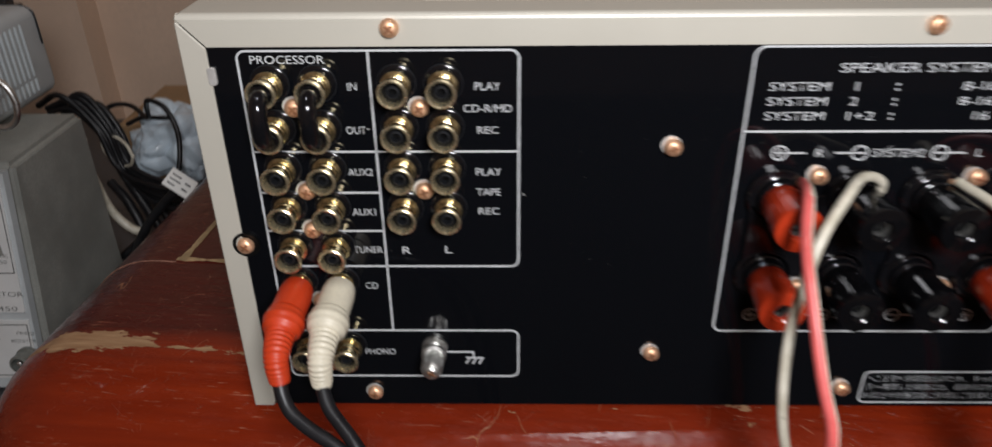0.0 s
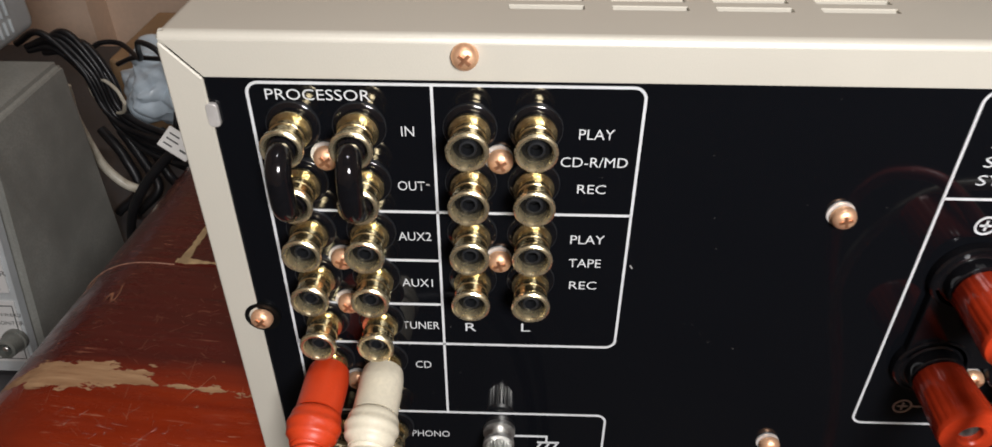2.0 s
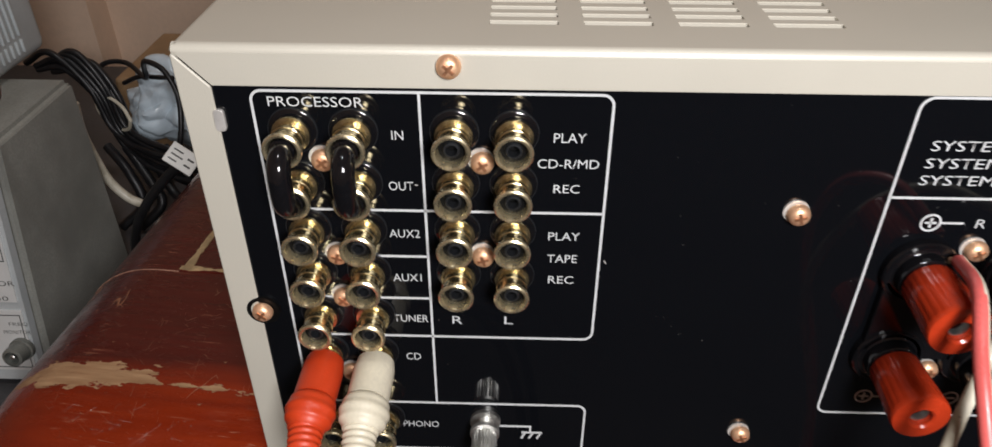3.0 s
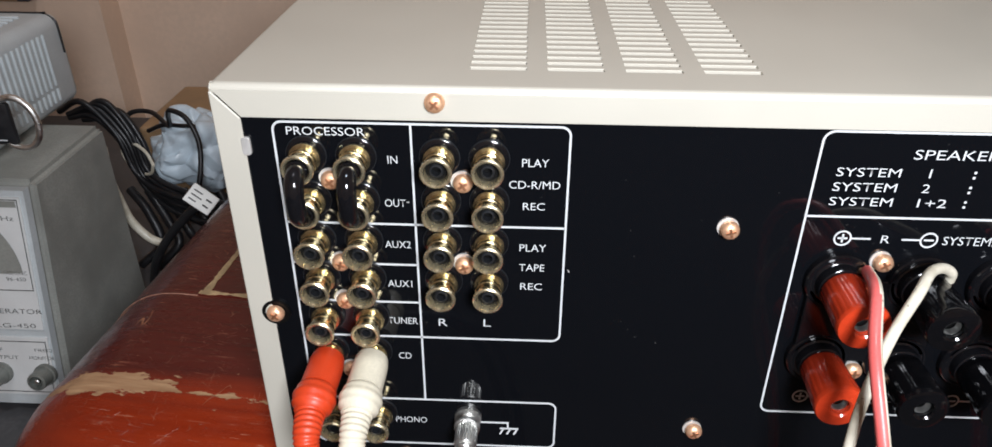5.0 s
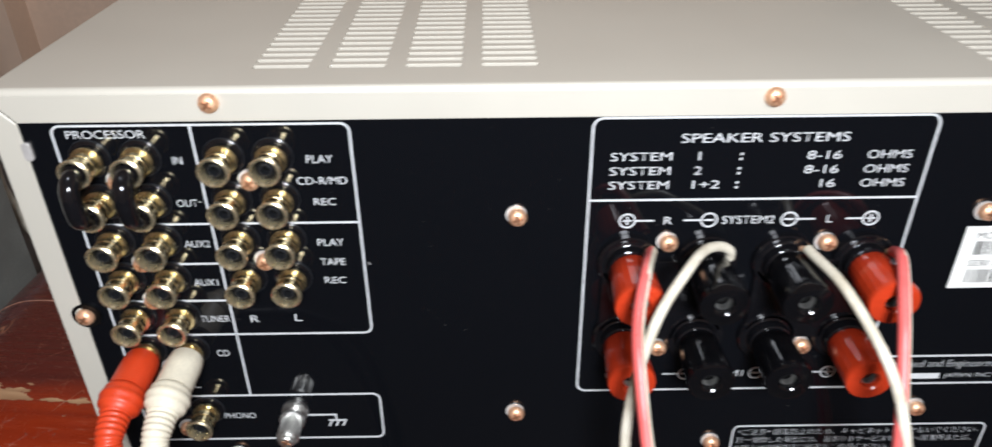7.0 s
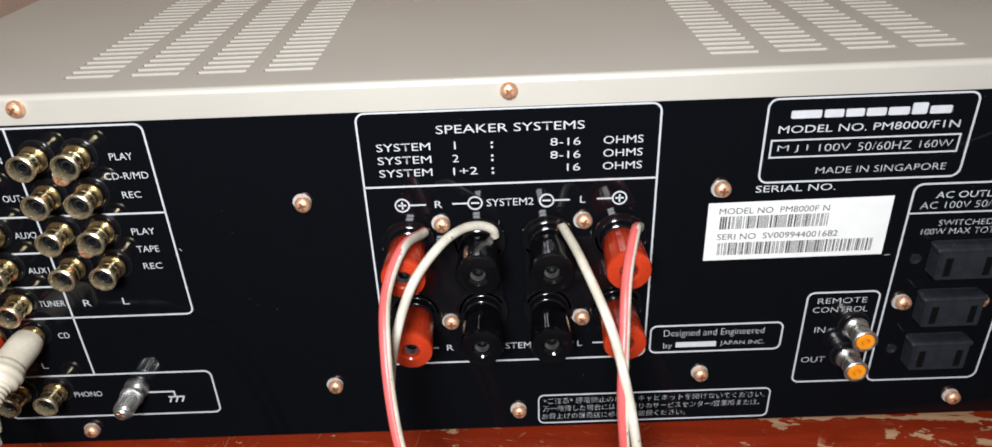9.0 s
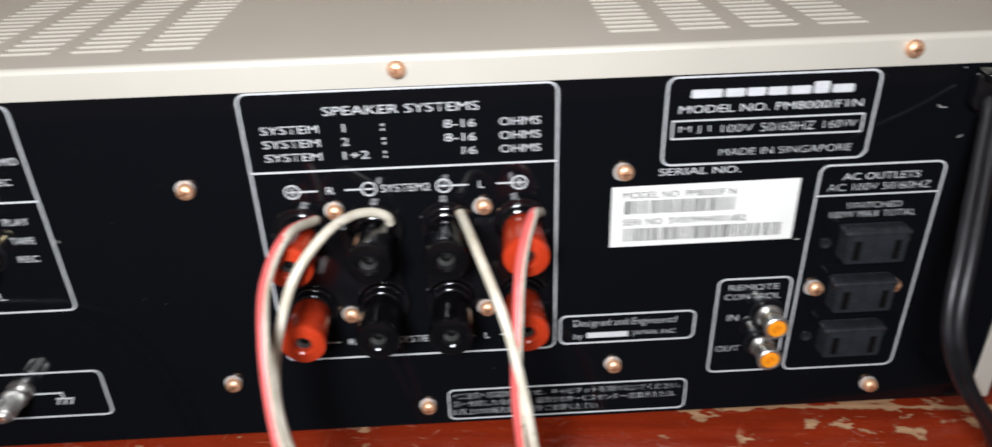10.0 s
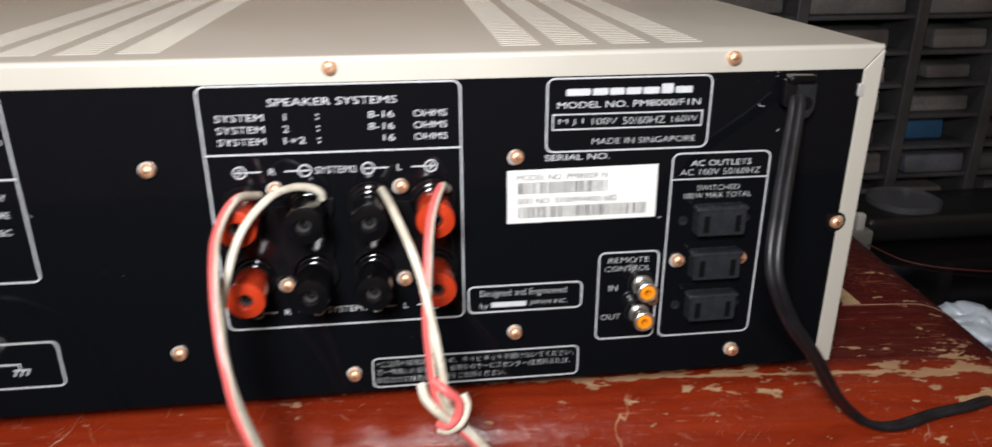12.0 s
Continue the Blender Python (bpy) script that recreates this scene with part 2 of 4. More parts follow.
OUTLET_BLACK = surface("satin_black_moulding", (0.020, 0.022, 0.026), 0.26, 0, 0.15, 2000, 200, 0.05, 0.05, spec=0.6)
# near-black of the liners; in slots, bores and notches it paints the shade
HOLE = surface("liner_and_hole_shade", (0.003, 0.003, 0.003), 0.5, 0, 0.2, 900, 100, 0.0, spec=0.15)
RED_PLASTIC = surface("red_plastic", (0.41, 0.034, 0.009), 0.2, 0, 0.12, 1500, 150, 0.05)
RED_RUBBER = surface("red_rubber", (0.52, 0.043, 0.009), 0.4, 0, 0.08, 1500, 120, 0.1)
WHITE_RUBBER = surface("cream_rubber", (0.64, 0.59, 0.46), 0.45, 0, 0.1, 1200, 120, 0.12)
ORANGE = surface("orange_insulator", (0.85, 0.30, 0.01), 0.4, 0, 0.08, 1500, 200, 0.05)
CABLE_BLACK = surface("black_vinyl", (0.009, 0.009, 0.0105), 0.4, 0, 0.2, 1500, 120, 0.12)
VINYL_RED = surface("red_vinyl", (0.66, 0.12, 0.11), 0.35, 0, 0.12, 900, 90, 0.1)
VINYL_WHITE = soiled_vinyl()
PAPER = surface("label_paper", (0.78, 0.78, 0.74), 0.5, 0, 0.03, 2500, 120, 0.05)
PRINT = surface("thermal_print", (0.045, 0.045, 0.04), 0.6, 0, 0.3, 2500, 500, 0.0)
LACQUER = lacquer()
BARE_WOOD = surface("bare_wood", (0.36, 0.25, 0.13), 0.7, 0, 0.35, 700, 150, 0.3)
SEAM = surface("pale_joint", (0.30, 0.16, 0.11), 0.6, 0, 0.4, 900, 150, 0.2)
GREY_CASE = surface("grey_hammer_paint", (0.27, 0.275, 0.25), 0.5, 0, 0.18, 700, 25, 0.2)
GREY_LIGHT = surface("light_grey_paint", (0.52, 0.56, 0.57), 0.45, 0, 0.1, 900, 30, 0.1)
FACE_PLATE = surface("instrument_face", (0.68, 0.69, 0.68), 0.45, 0, 0.06, 1500, 40, 0.05)
WALL = surface("peach_wall_paint", (0.84, 0.64, 0.49), 0.75, 0, 0.08, 160, 6, 0.25)
SHELF_DARK = surface("dark_shelf_board", (0.065, 0.064, 0.067), 0.5, 0, 0.3, 300, 20, 0.2)
DRAWER = surface("grey_brown_drawer", (0.17, 0.162, 0.152), 0.5, 0, 0.3, 300, 20, 0.2)
DRAWER_B = surface("slate_drawer", (0.12, 0.13, 0.15), 0.5, 0, 0.3, 300, 20, 0.2)
BLUE = surface("blue_plastic", (0.045, 0.15, 0.30), 0.45, 0, 0.2, 300, 20, 0.1)
FLOOR = surface("dark_floor", (0.06, 0.055, 0.05), 0.6, 0, 0.3, 100, 6, 0.3)
BAG = surface("white_film", (0.64, 0.75, 0.83), 0.28, 0, 0.08, 120, 20, 0.4, spec=0.6)
LEAD_DARK = surface("dark_red_lead", (0.10, 0.015, 0.012), 0.5, 0, 0.2, 900, 90, 0.0)
PAD = surface("slate_pad", (0.10, 0.105, 0.115), 0.4, 0, 0.2, 300, 20, 0.1)
SOCKET_GREY = surface("dark_grey_metal", (0.21, 0.22, 0.20), 0.45, 0.3, 0.2, 900, 90, 0.1)
CARD = surface("brown_cardboard", (0.36, 0.23, 0.12), 0.75, 0, 0.15, 400, 30, 0.2)


# ---- mesh tools ----
MM = 0.001
ORIGIN = {}


def mesh_from(bm, material, smooth=False, extra=()):
    me = bpy.data.meshes.new("mesh")
    bmesh.ops.recalc_face_normals(bm, faces=bm.faces)
    bm.to_mesh(me)
    bm.free()
    for m in (material, *extra):
        me.materials.append(m)
    if smooth:
        for p in me.polygons:
            p.use_smooth = True
        me.set_sharp_from_angle(angle=radians(38))
    return me


def thing(name, place, label, category, group="", kind=""):
    e = new(name)
    e.empty_display_size = 0.02
    e.location = place
    ORIGIN[e.name] = Vector(place)
    return tagged(e, label, category, group, kind)


def part(name, shape, material, parent, label="", place=(0, 0, 0), turn=(0, 0, 0), smooth=False, extra=()):
    """One mesh object under a thing or part. shape: a bmesh, or a mesh that alike parts share. place: its origin in the world."""
    me = mesh_from(shape, material, smooth, extra) if isinstance(shape, bmesh.types.BMesh) else shape
    ob = new(name, me)
    ob.parent = parent
    ob.location = Vector(place) - ORIGIN[parent.name]
    ob.rotation_euler = [radians(a) for a in turn]
    ORIGIN[ob.name] = Vector(place)
    if label:
        ob["label"] = label
    return ob


def solid(name, shape, material, label, category, group="", kind="", smooth=False, extra=(), place=(0, 0, 0)):
    me = mesh_from(shape, material, smooth, extra) if isinstance(shape, bmesh.types.BMesh) else shape
    ob = new(name, me)
    ob.location = place
    ORIGIN[ob.name] = Vector(place)
    return tagged(ob, label, category, group, kind)


def box(x0, x1, y0, y1, z0, z1, bevel=0.0, seg=2, bm=None):
    own = bm is None
    bm = bm or bmesh.new()
    got = bmesh.ops.create_cube(bm, size=1)["verts"]
    for v in got:
        v.co = Vector(((x0 + x1) / 2 + v.co.x * (x1 - x0), (y0 + y1) / 2 + v.co.y * (y1 - y0), (z0 + z1) / 2 + v.co.z * (z1 - z0)))
    if bevel:
        edges = list({e for v in got for e in v.link_edges})
        bmesh.ops.bevel(bm, geom=edges, offset=bevel, segments=seg, profile=0.5, affect="EDGES")
    return bm


def lathe(profile, seg=32, wave=0.0, waves=0, bm=None, at=(0, 0, 0)):
    """Turned shape round the y axis. profile: (radius, y) from the base outwards, in metres; wave: depth of flutes where a third value is 1."""
    bm = bm or bmesh.new()
    rings = []
    for row in profile:
        r, y = row[0], row[1]
        fl = row[2] if len(row) > 2 else 0
        ring = []
        for k in range(seg):
            a = 2 * math.pi * k / seg
            rr = r - (wave * (0.5 + 0.5 * math.cos(waves * a)) ** 4 if fl else 0)
            ring.append(bm.verts.new((at[0] + rr * math.cos(a), at[1] + y, at[2] + rr * math.sin(a))))
        rings.append(ring)
    for a, b in zip(rings, rings[1:]):
        for k in range(seg):
            bm.faces.new((a[k], a[(k + 1) % seg], b[(k + 1) % seg], b[k]))
    return bm


def spline(points, step=8):
    c = [Vector(p) for p in points]
    p = [2 * c[0] - c[1], *c, 2 * c[-1] - c[-2]]
    out = []
    for i in range(len(c) - 1):
        a, b, d, e = p[i : i + 4]
        for k in range(step):
            u = k / step
            out.append(0.5 * (2 * b + (d - a) * u + (2 * a - 5 * b + 4 * d - e) * u * u + (3 * b - a - 3 * d + e) * u**3))
    return [*out, c[-1]]


def tube(points, radius, seg=12, step=8, two_tone=False, bm=None, flat=1.0):
    """A round cable along a smooth line through the points; radius may be a function of the way along it, 0 to 1."""
    bm = bm or bmesh.new()
    line = spline(points, step)
    side = Vector((0.3, 0.2, 1)).cross(line[1] - line[0]).normalized()
    rings = []
    for i, p in enumerate(line):
        way = (line[min(i + 1, len(line) - 1)] - line[max(i - 1, 0)]).normalized()
        side = (side - side.dot(way) * way).normalized()
        up = way.cross(side)
        r = radius(i / (len(line) - 1)) if callable(radius) else radius
        rings.append([bm.verts.new(p + r * (math.cos(2 * math.pi * k / seg) * side * flat + math.sin(2 * math.pi * k / seg) * up)) for k in range(seg)])
    for n, (a, b) in enumerate(zip(rings, rings[1:])):
        for k in range(seg):
            f = bm.faces.new((a[k], a[(k + 1) % seg], b[(k + 1) % seg], b[k]))
            if two_tone:
                mid = (a[k].co + a[(k + 1) % seg].co) / 2 - line[n]
                f.material_index = 1 if mid.normalized().x > 0.35 else 0
    bm.faces.new(rings[0]), bm.faces.new(rings[-1])
    return bm


def mm(points):
    return [Vector(p) * MM for p in points]


def plate(points, y0, y1, bm=None):
    """A flat piece of outline (x, z) between two depths y."""
    bm = bm or bmesh.new()
    a = [bm.verts.new((x, y0, z)) for x, z in points]
    b = [bm.verts.new((x, y1, z)) for x, z in points]
    bm.faces.new(a), bm.faces.new(b[::-1])
    for k in range(len(points)):
        j = (k + 1) % len(points)
        bm.faces.new((a[k], b[k], b[j], a[j]))
    return bm


def stroke(points, width, y0, y1, closed=False, bm=None):
    """A printed line of even width through (x, z) points."""
    bm = bm or bmesh.new()
    p = [Vector(q) for q in points]
    n = len(p)
    left, right = [], []
    for i in range(n):
        a, c = (p[i - 1] if closed or i else p[i]), (p[(i + 1) % n] if closed or i < n - 1 else p[i])
        d1, d2 = (p[i] - a), (c - p[i])
        d1 = d1.normalized() if d1.length else d2.normalized()
        d2 = d2.normalized() if d2.length else d1
        t = (d1 + d2).normalized()
        q = Vector((-t.y, t.x)) * (width / 2 / max(0.4, t.dot(d1)))
        left.append(p[i] + q), right.append(p[i] - q)
    rows = []
    for a, c in zip(left, right):
        rows.append([bm.verts.new((q.x, y, q.y)) for q, y in ((a, y1), (c, y1), (c, y0), (a, y0))])
    for i in range(n if closed else n - 1):
        a, c = rows[i], rows[(i + 1) % n]
        for k in range(4):
            bm.faces.new((a[k], a[(k + 1) % 4], c[(k + 1) % 4], c[k]))
    if not closed:
        bm.faces.new(rows[0]), bm.faces.new(rows[-1])
    return bm


def rounded(x0, x1, z0, z1, r, seg=6, corners=(1, 1, 1, 1)):
    """Outline of a rectangle with round corners (lower left, lower right, upper right, upper left)."""
    out = []
    for (cx, cz, a0), on in zip(((x0 + r, z0 + r, 180), (x1 - r, z0 + r, 270), (x1 - r, z1 - r, 0), (x0 + r, z1 - r, 90)), corners):
        if on:
            out += [(cx + r * math.cos(radians(a0 + 90 * k / seg)), cz + r * math.sin(radians(a0 + 90 * k / seg))) for k in range(seg + 1)]
        else:
            out.append((x0 if a0 in (180, 90) else x1, z0 if a0 in (180, 270) else z1))
    return out


def writing(text, x0, x1, z0, z1, bold=0.0):
    """A text in the built-in font, laid into the upright rectangle, as a bmesh with a little depth."""
    c = bpy.data.curves.new("text", "FONT")
    c.body, c.size, c.resolution_u = text, 1.0, 3
    c.offset = bold
    ob = bpy.data.objects.new("text", c)
    scene.collection.objects.link(ob)
    dg = bpy.context.evaluated_depsgraph_get()
    me = bpy.data.meshes.new_from_object(ob.evaluated_get(dg))
    bpy.data.objects.remove(ob)
    bpy.data.curves.remove(c)
    bm = bmesh.new()
    bm.from_mesh(me)
    bpy.data.meshes.remove(me)
    xs, ys = [v.co.x for v in bm.verts], [v.co.y for v in bm.verts]
    u0, u1, w0, w1 = min(xs), max(xs), min(ys), max(ys)
    for v in bm.verts:
        v.co = Vector((x0 + (v.co.x - u0) / (u1 - u0) * (x1 - x0), 0, z0 + (v.co.y - w0) / (w1 - w0) * (z1 - z0)))
    return bm


# ---- room ----
def slab(name, x0, x1, y0, y1, z0, z1, material, label, category):
    return solid(name, box(x0, x1, y0, y1, z0, z1), material, label, category, kind="structure")


FLOOR_Z = -0.46
slab("floor", -1.6, 2.0, -1.8, 1.3, FLOOR_Z - 0.1, FLOOR_Z, FLOOR, "dark worn workshop floor", "floor")
slab("ceiling", -1.6, 2.0, -1.8, 1.3, 2.1, 2.2, WALL, "plain painted ceiling", "ceiling")
slab("wall_north", -1.6, 2.0, 0.78, 0.9, FLOOR_Z, 2.1, WALL, "peach painted plaster wall", "wall")
slab("wall_west", -1.6, -1.45, -1.8, 0.78, FLOOR_Z, 2.1, WALL, "peach painted plaster wall", "wall")
slab("wall_east", 1.9, 2.0, -1.8, 0.78, FLOOR_Z, 2.1, WALL, "peach painted plaster wall", "wall")
slab("wall_south", -1.45, 1.9, -1.8, -1.65, FLOOR_Z, 2.1, WALL, "peach painted plaster wall", "wall")
slab("wall_pier", -0.51, -0.44, 0.735, 0.78, FLOOR_Z, 2.1, WALL, "narrow peach painted wall pier", "wall")

board = thing("wall_board", (-0.70, 0.77, 0.1), "grey printed board with a dark frame on the wall", "wall board")
part("sheet", box(-0.86, -0.562, 0.770, 0.780, -0.010, 0.30), GREY_LIGHT, board)
part("frame_side", box(-0.562, -0.546, 0.762, 0.780, -0.018, 0.31, 0.002), SHELF_DARK, board)
part("frame_side", box(-0.876, -0.86, 0.762, 0.780, -0.018, 0.31, 0.002), SHELF_DARK, board)
part("frame_foot", box(-0.86, -0.562, 0.764, 0.780, -0.018, -0.010, 0.001), CARD, board)

# ---- table ----
TABLE_TURN = -5.0
TABLE_AT = Vector((0.215, 0.21, 0.0))


def rounded_block(x0, x1, y0, y1, z0, z1, plan_r, edge_w, edge_h, front_w=None, seg=10, cs=10):
    """A thick top with round plan corners and a wide rolled-over edge, wider towards the front."""
    bm = bmesh.new()
    front_w = front_w or edge_w

    def ring(share, z):
        ix, iy = edge_w * share, front_w * share
        r = max(plan_r - (ix + iy) / 2, 0.004)
        return [bm.verts.new((x, y, z)) for x, y in rounded(x0 + ix, x1 - ix, y0 + iy, y1 - iy, r, cs)]

    rings = [ring(0.15, z0), ring(0.0, z0 + 0.01)]
    for k in range(seg + 1):
        a = math.pi / 2 * k / seg
        rings.append(ring(1 - math.cos(a), z1 - edge_h + edge_h * math.sin(a)))
    for a, b in zip(rings, rings[1:]):
        for k in range(len(a)):
            j = (k + 1) % len(a)
            bm.faces.new((a[k], a[j], b[j], b[k]))
    bm.faces.new(rings[0]), bm.faces.new(rings[-1])
    return bm


table = thing("coffee_table", (TABLE_AT.x, TABLE_AT.y, FLOOR_Z), "low red lacquered wooden table, scratched, with rolled edges", "table")
table.rotation_euler = (0, 0, radians(TABLE_TURN))
T_TOP = 0.004


def table_part(name, bm, material, label="", smooth=False):
    ob = part(name, bm, material, table, label, (TABLE_AT.x, TABLE_AT.y, FLOOR_Z), smooth=smooth)
    return ob


def up(bm):
    for v in bm.verts:
        v.co.z -= FLOOR_Z
    return bm


def wear_strip(x0, y0, x1, y1, width, seed):
    """A thin ragged patch of bare wood along a joint of the flat top."""
    bm = bmesh.new()
    a, b = Vector((x0, y0)), Vector((x1, y1))
    side = Vector((-(b - a).y, (b - a).x)).normalized()
    rows = []
    for k in range(41):
        u = k / 40
        w = width * (0.5 + 0.5 * (1 - u)) * (0.55 + 0.6 * noise.noise(Vector((seed, u * 9, 0))) + 0.25 * noise.noise(Vector((seed, u * 37, 3))))
        m = a.lerp(b, u)
        rows.append([bm.verts.new((p.x, p.y, T_TOP + h)) for p in (m - side * abs(w) * 0.5, m + side * abs(w) * 0.5) for h in (0.0, 0.0008 + seed * 0.00001)])
    for p, q in zip(rows, rows[1:]):
        for i, j in ((0, 1), (1, 3), (3, 2), (2, 0)):
            bm.faces.new((p[i], p[j], q[j], q[i]))
    return bm


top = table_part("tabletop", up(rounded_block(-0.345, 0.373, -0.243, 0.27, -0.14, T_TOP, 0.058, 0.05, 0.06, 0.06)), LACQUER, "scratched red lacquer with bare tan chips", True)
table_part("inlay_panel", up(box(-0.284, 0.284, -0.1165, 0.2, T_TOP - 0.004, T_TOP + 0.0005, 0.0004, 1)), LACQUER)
for s in (-1, 1):
    x = s * 0.284
    if s < 0:
        table_part("worn_joint", up(wear_strip(s * 0.2805, -0.1165, s * 0.2795, -0.03, 0.006, 31 + s)), BARE_WOOD, "bare worn joint edge")
    brim = 0.295 if s < 0 else 0.323
    arc = [Vector((x, -0.1168, T_TOP)), Vector((s * brim, -0.1168, T_TOP))]
    arc += [Vector((s * (brim + 0.05 * math.sin(a)), -0.1168, T_TOP - 0.06 * (1 - math.cos(a)))) for a in (0.2, 0.4, 0.6, 0.8, 1.0, 1.2, 1.4)]
    table_part("joint_line", up(tube(arc, 0.0003, 8, 3)), SEAM)
table_part("worn_joint", up(wear_strip(-0.284, -0.1145, -0.19, -0.1150, 0.0045, 5)), BARE_WOOD, "bare worn joint edge")
bm = bmesh.new()
lo = [bm.verts.new((x, y, T_TOP + 0.0001)) for x, y in ((0.2845, -0.1165), (0.2948, -0.1160), (0.2931, -0.0936), (0.2885, -0.098))]
bm.faces.new(lo)
bmesh.ops.extrude_face_region(bm, geom=list(bm.faces))
bm.verts.ensure_lookup_table()
for v in bm.verts[4:]:
    v.co.z += 0.0008
bmesh.ops.recalc_face_normals(bm, faces=bm.faces)
table_part("split_corner", up(bm), BARE_WOOD, "bare split corner of the board")
for x in (-0.27, 0.27):
    for y in (-0.16, 0.2):
        table_part("leg", up(box(x - 0.03, x + 0.03, y - 0.03, y + 0.03, FLOOR_Z, -0.12, 0.008)), LACQUER, smooth=True)

# ---- amplifier ----
AMP = (0.22, 0.185, T_TOP)
amp = thing("amplifier", AMP, "champagne stereo amplifier seen from its black connector panel", "amplifier")
W, D, Z0, Z1 = 0.440, 0.370, 0.0145, 0.162
FLANGE, SIDE = 0.0098, 0.0078


def cover_top():
    """The folded top sheet with eight banks of open vent slots."""
    bm = bmesh.new()
    thick = 0.0011
    banks = [0.0708 + 0.0222 * k for k in range(4)] + [0.2850 + 0.0225 * k for k in range(4)]
    xs = [0.0018] + [v for b in banks for v in (b, b + 0.0162)] + [W - 0.0018]
    ys = [0.0018]
    for k in range(46):
        ys += [0.0150 + 0.0052 * k, 0.0150 + 0.0052 * k + 0.0027]
    ys.append(D)
    cache = {}

    def v(i, j, low):
        if (i, j, low) not in cache:
            cache[i, j, low] = bm.verts.new((xs[i], ys[j], Z1 - (thick if low else 0)))
        return cache[i, j, low]

    def hole(i, j):
        return 0 <= i < len(xs) - 1 and 0 <= j < len(ys) - 1 and i % 2 == 1 and j % 2 == 1

    for i in range(len(xs) - 1):
        for j in range(len(ys) - 1):
            if not hole(i, j):
                bm.faces.new((v(i, j, 0), v(i + 1, j, 0), v(i + 1, j + 1, 0), v(i, j + 1, 0)))
                bm.faces.new((v(i, j, 1), v(i, j + 1, 1), v(i + 1, j + 1, 1), v(i + 1, j, 1)))
            else:
                for (a, b), (c, d) in (((i, j), (i + 1, j)), ((i + 1, j), (i + 1, j + 1)), ((i + 1, j + 1), (i, j + 1)), ((i, j + 1), (i, j))):
                    bm.faces.new((v(a, b, 0), v(c, d, 0), v(c, d, 1), v(a, b, 1)))
    return bm


part("top_cover", cover_top(), CHAMPAGNE, amp, "champagne painted top with slotted vents")


def tongue(bm=None, x=0.0, y=0.0, z=0.0):
    """The tongue of a vent slot, bent down from the slot's far edge."""
    bm = bm or bmesh.new()
    t = 0.0004
    q = [(a, b, c - d) for d in (0, t) for a, b, c in ((0.0002, 0.0003, -0.0016), (0.0160, 0.0003, -0.0016), (0.0160, 0.0027, -0.0002), (0.0002, 0.0027, -0.0002))]
    v = [bm.verts.new((x + a, y + b, z + c)) for a, b, c in q]
    for f in ((0, 1, 2, 3), (7, 6, 5, 4), (0, 4, 5, 1), (1, 5, 6, 2), (2, 6, 7, 3), (3, 7, 4, 0)):
        bm.faces.new([v[k] for k in f])
    return bm


tongue_mesh = mesh_from(tongue(), CHAMPAGNE)
rest = bmesh.new()
for k in range(46):
    for x in [0.0708 + 0.0222 * b for b in range(4)] + [0.2850 + 0.0225 * b for b in range(4)]:
        if k < 37:
            part("vent_tongue", tongue_mesh, CHAMPAGNE, amp, "", (x, 0.0150 + 0.0052 * k, Z1))
        else:
            tongue(rest, x, 0.0150 + 0.0052 * k, Z1)
tagged(part("far_vent_tongues", rest, CHAMPAGNE, amp), kind="stuff")


def bend(outer):
    """Rounded folds along the top's rear and side edges."""
    bm = bmesh.new()
    r, seg = 0.0018, 5
    if outer == "rear":
        line = [(r - r * math.sin(a), Z1 - r + r * math.cos(a)) for a in (math.pi / 2 * k / seg for k in range(seg + 1))]
        rows = [[bm.verts.new((x, y, z)) for y, z in line] for x in (r * 0.3, W - r * 0.3)]
    else:
        s = -1 if outer == "left" else 1
        xc = r if s < 0 else W - r
        line = [(xc + s * r * math.sin(a), Z1 - r + r * math.cos(a)) for a in (math.pi / 2 * k / seg for k in range(seg + 1))]
        rows = [[bm.verts.new((x, y, z)) for x, z in line] for y in (r * 0.3, D)]
    for k in range(seg):
        bm.faces.new((rows[0][k], rows[1][k], rows[1][k + 1], rows[0][k + 1]))
    return bm


for side in ("rear", "left", "right"):
    part("folded_edge", bend(side), CHAMPAGNE, amp, smooth=True)
part("side_panel", box(0, 0.0012, 0.001, D, Z0 - 0.001, Z1 - 0.0018), CHAMPAGNE, amp)
part("side_panel", box(W - 0.0012, W, 0.001, D, Z0 - 0.001, Z1 - 0.0018), CHAMPAGNE, amp)


def bevelled(bm, amount=0.0003):
    bmesh.ops.bevel(bm, geom=list(bm.edges), offset=amount, segments=1, affect="EDGES")
    return bm


G = 0.0003
part("rear_flange", bevelled(plate([(0.0008, Z1 - 0.0018), (W - 0.0008, Z1 - 0.0018), (W - 0.0012, Z1 - 0.0020), (W - SIDE - G, Z1 - FLANGE), (SIDE + G, Z1 - FLANGE), (0.0012, Z1 - 0.0020)], 0.0008, 0.0), 0.0001), CHAMPAGNE, amp)
part("rear_flange", bevelled(plate([(0.0, Z0 - 0.0005), (0.0068, Z0 - 0.0005), (SIDE, Z0 + 0.001), (SIDE, Z1 - FLANGE - 0.0004), (0.0006, Z1 - 0.0024), (0.0, Z1 - 0.0024)], 0.0008, -0.0001)), CHAMPAGNE, amp)
part("rear_flange", bevelled(plate([(W, Z0 - 0.0005), (W - 0.0068, Z0 - 0.0005), (W - SIDE, Z0 + 0.001), (W - SIDE, Z1 - FLANGE - 0.0004), (W - 0.0006, Z1 - 0.0024), (W, Z1 - 0.0024)], 0.0008, -0.0001)), CHAMPAGNE, amp)
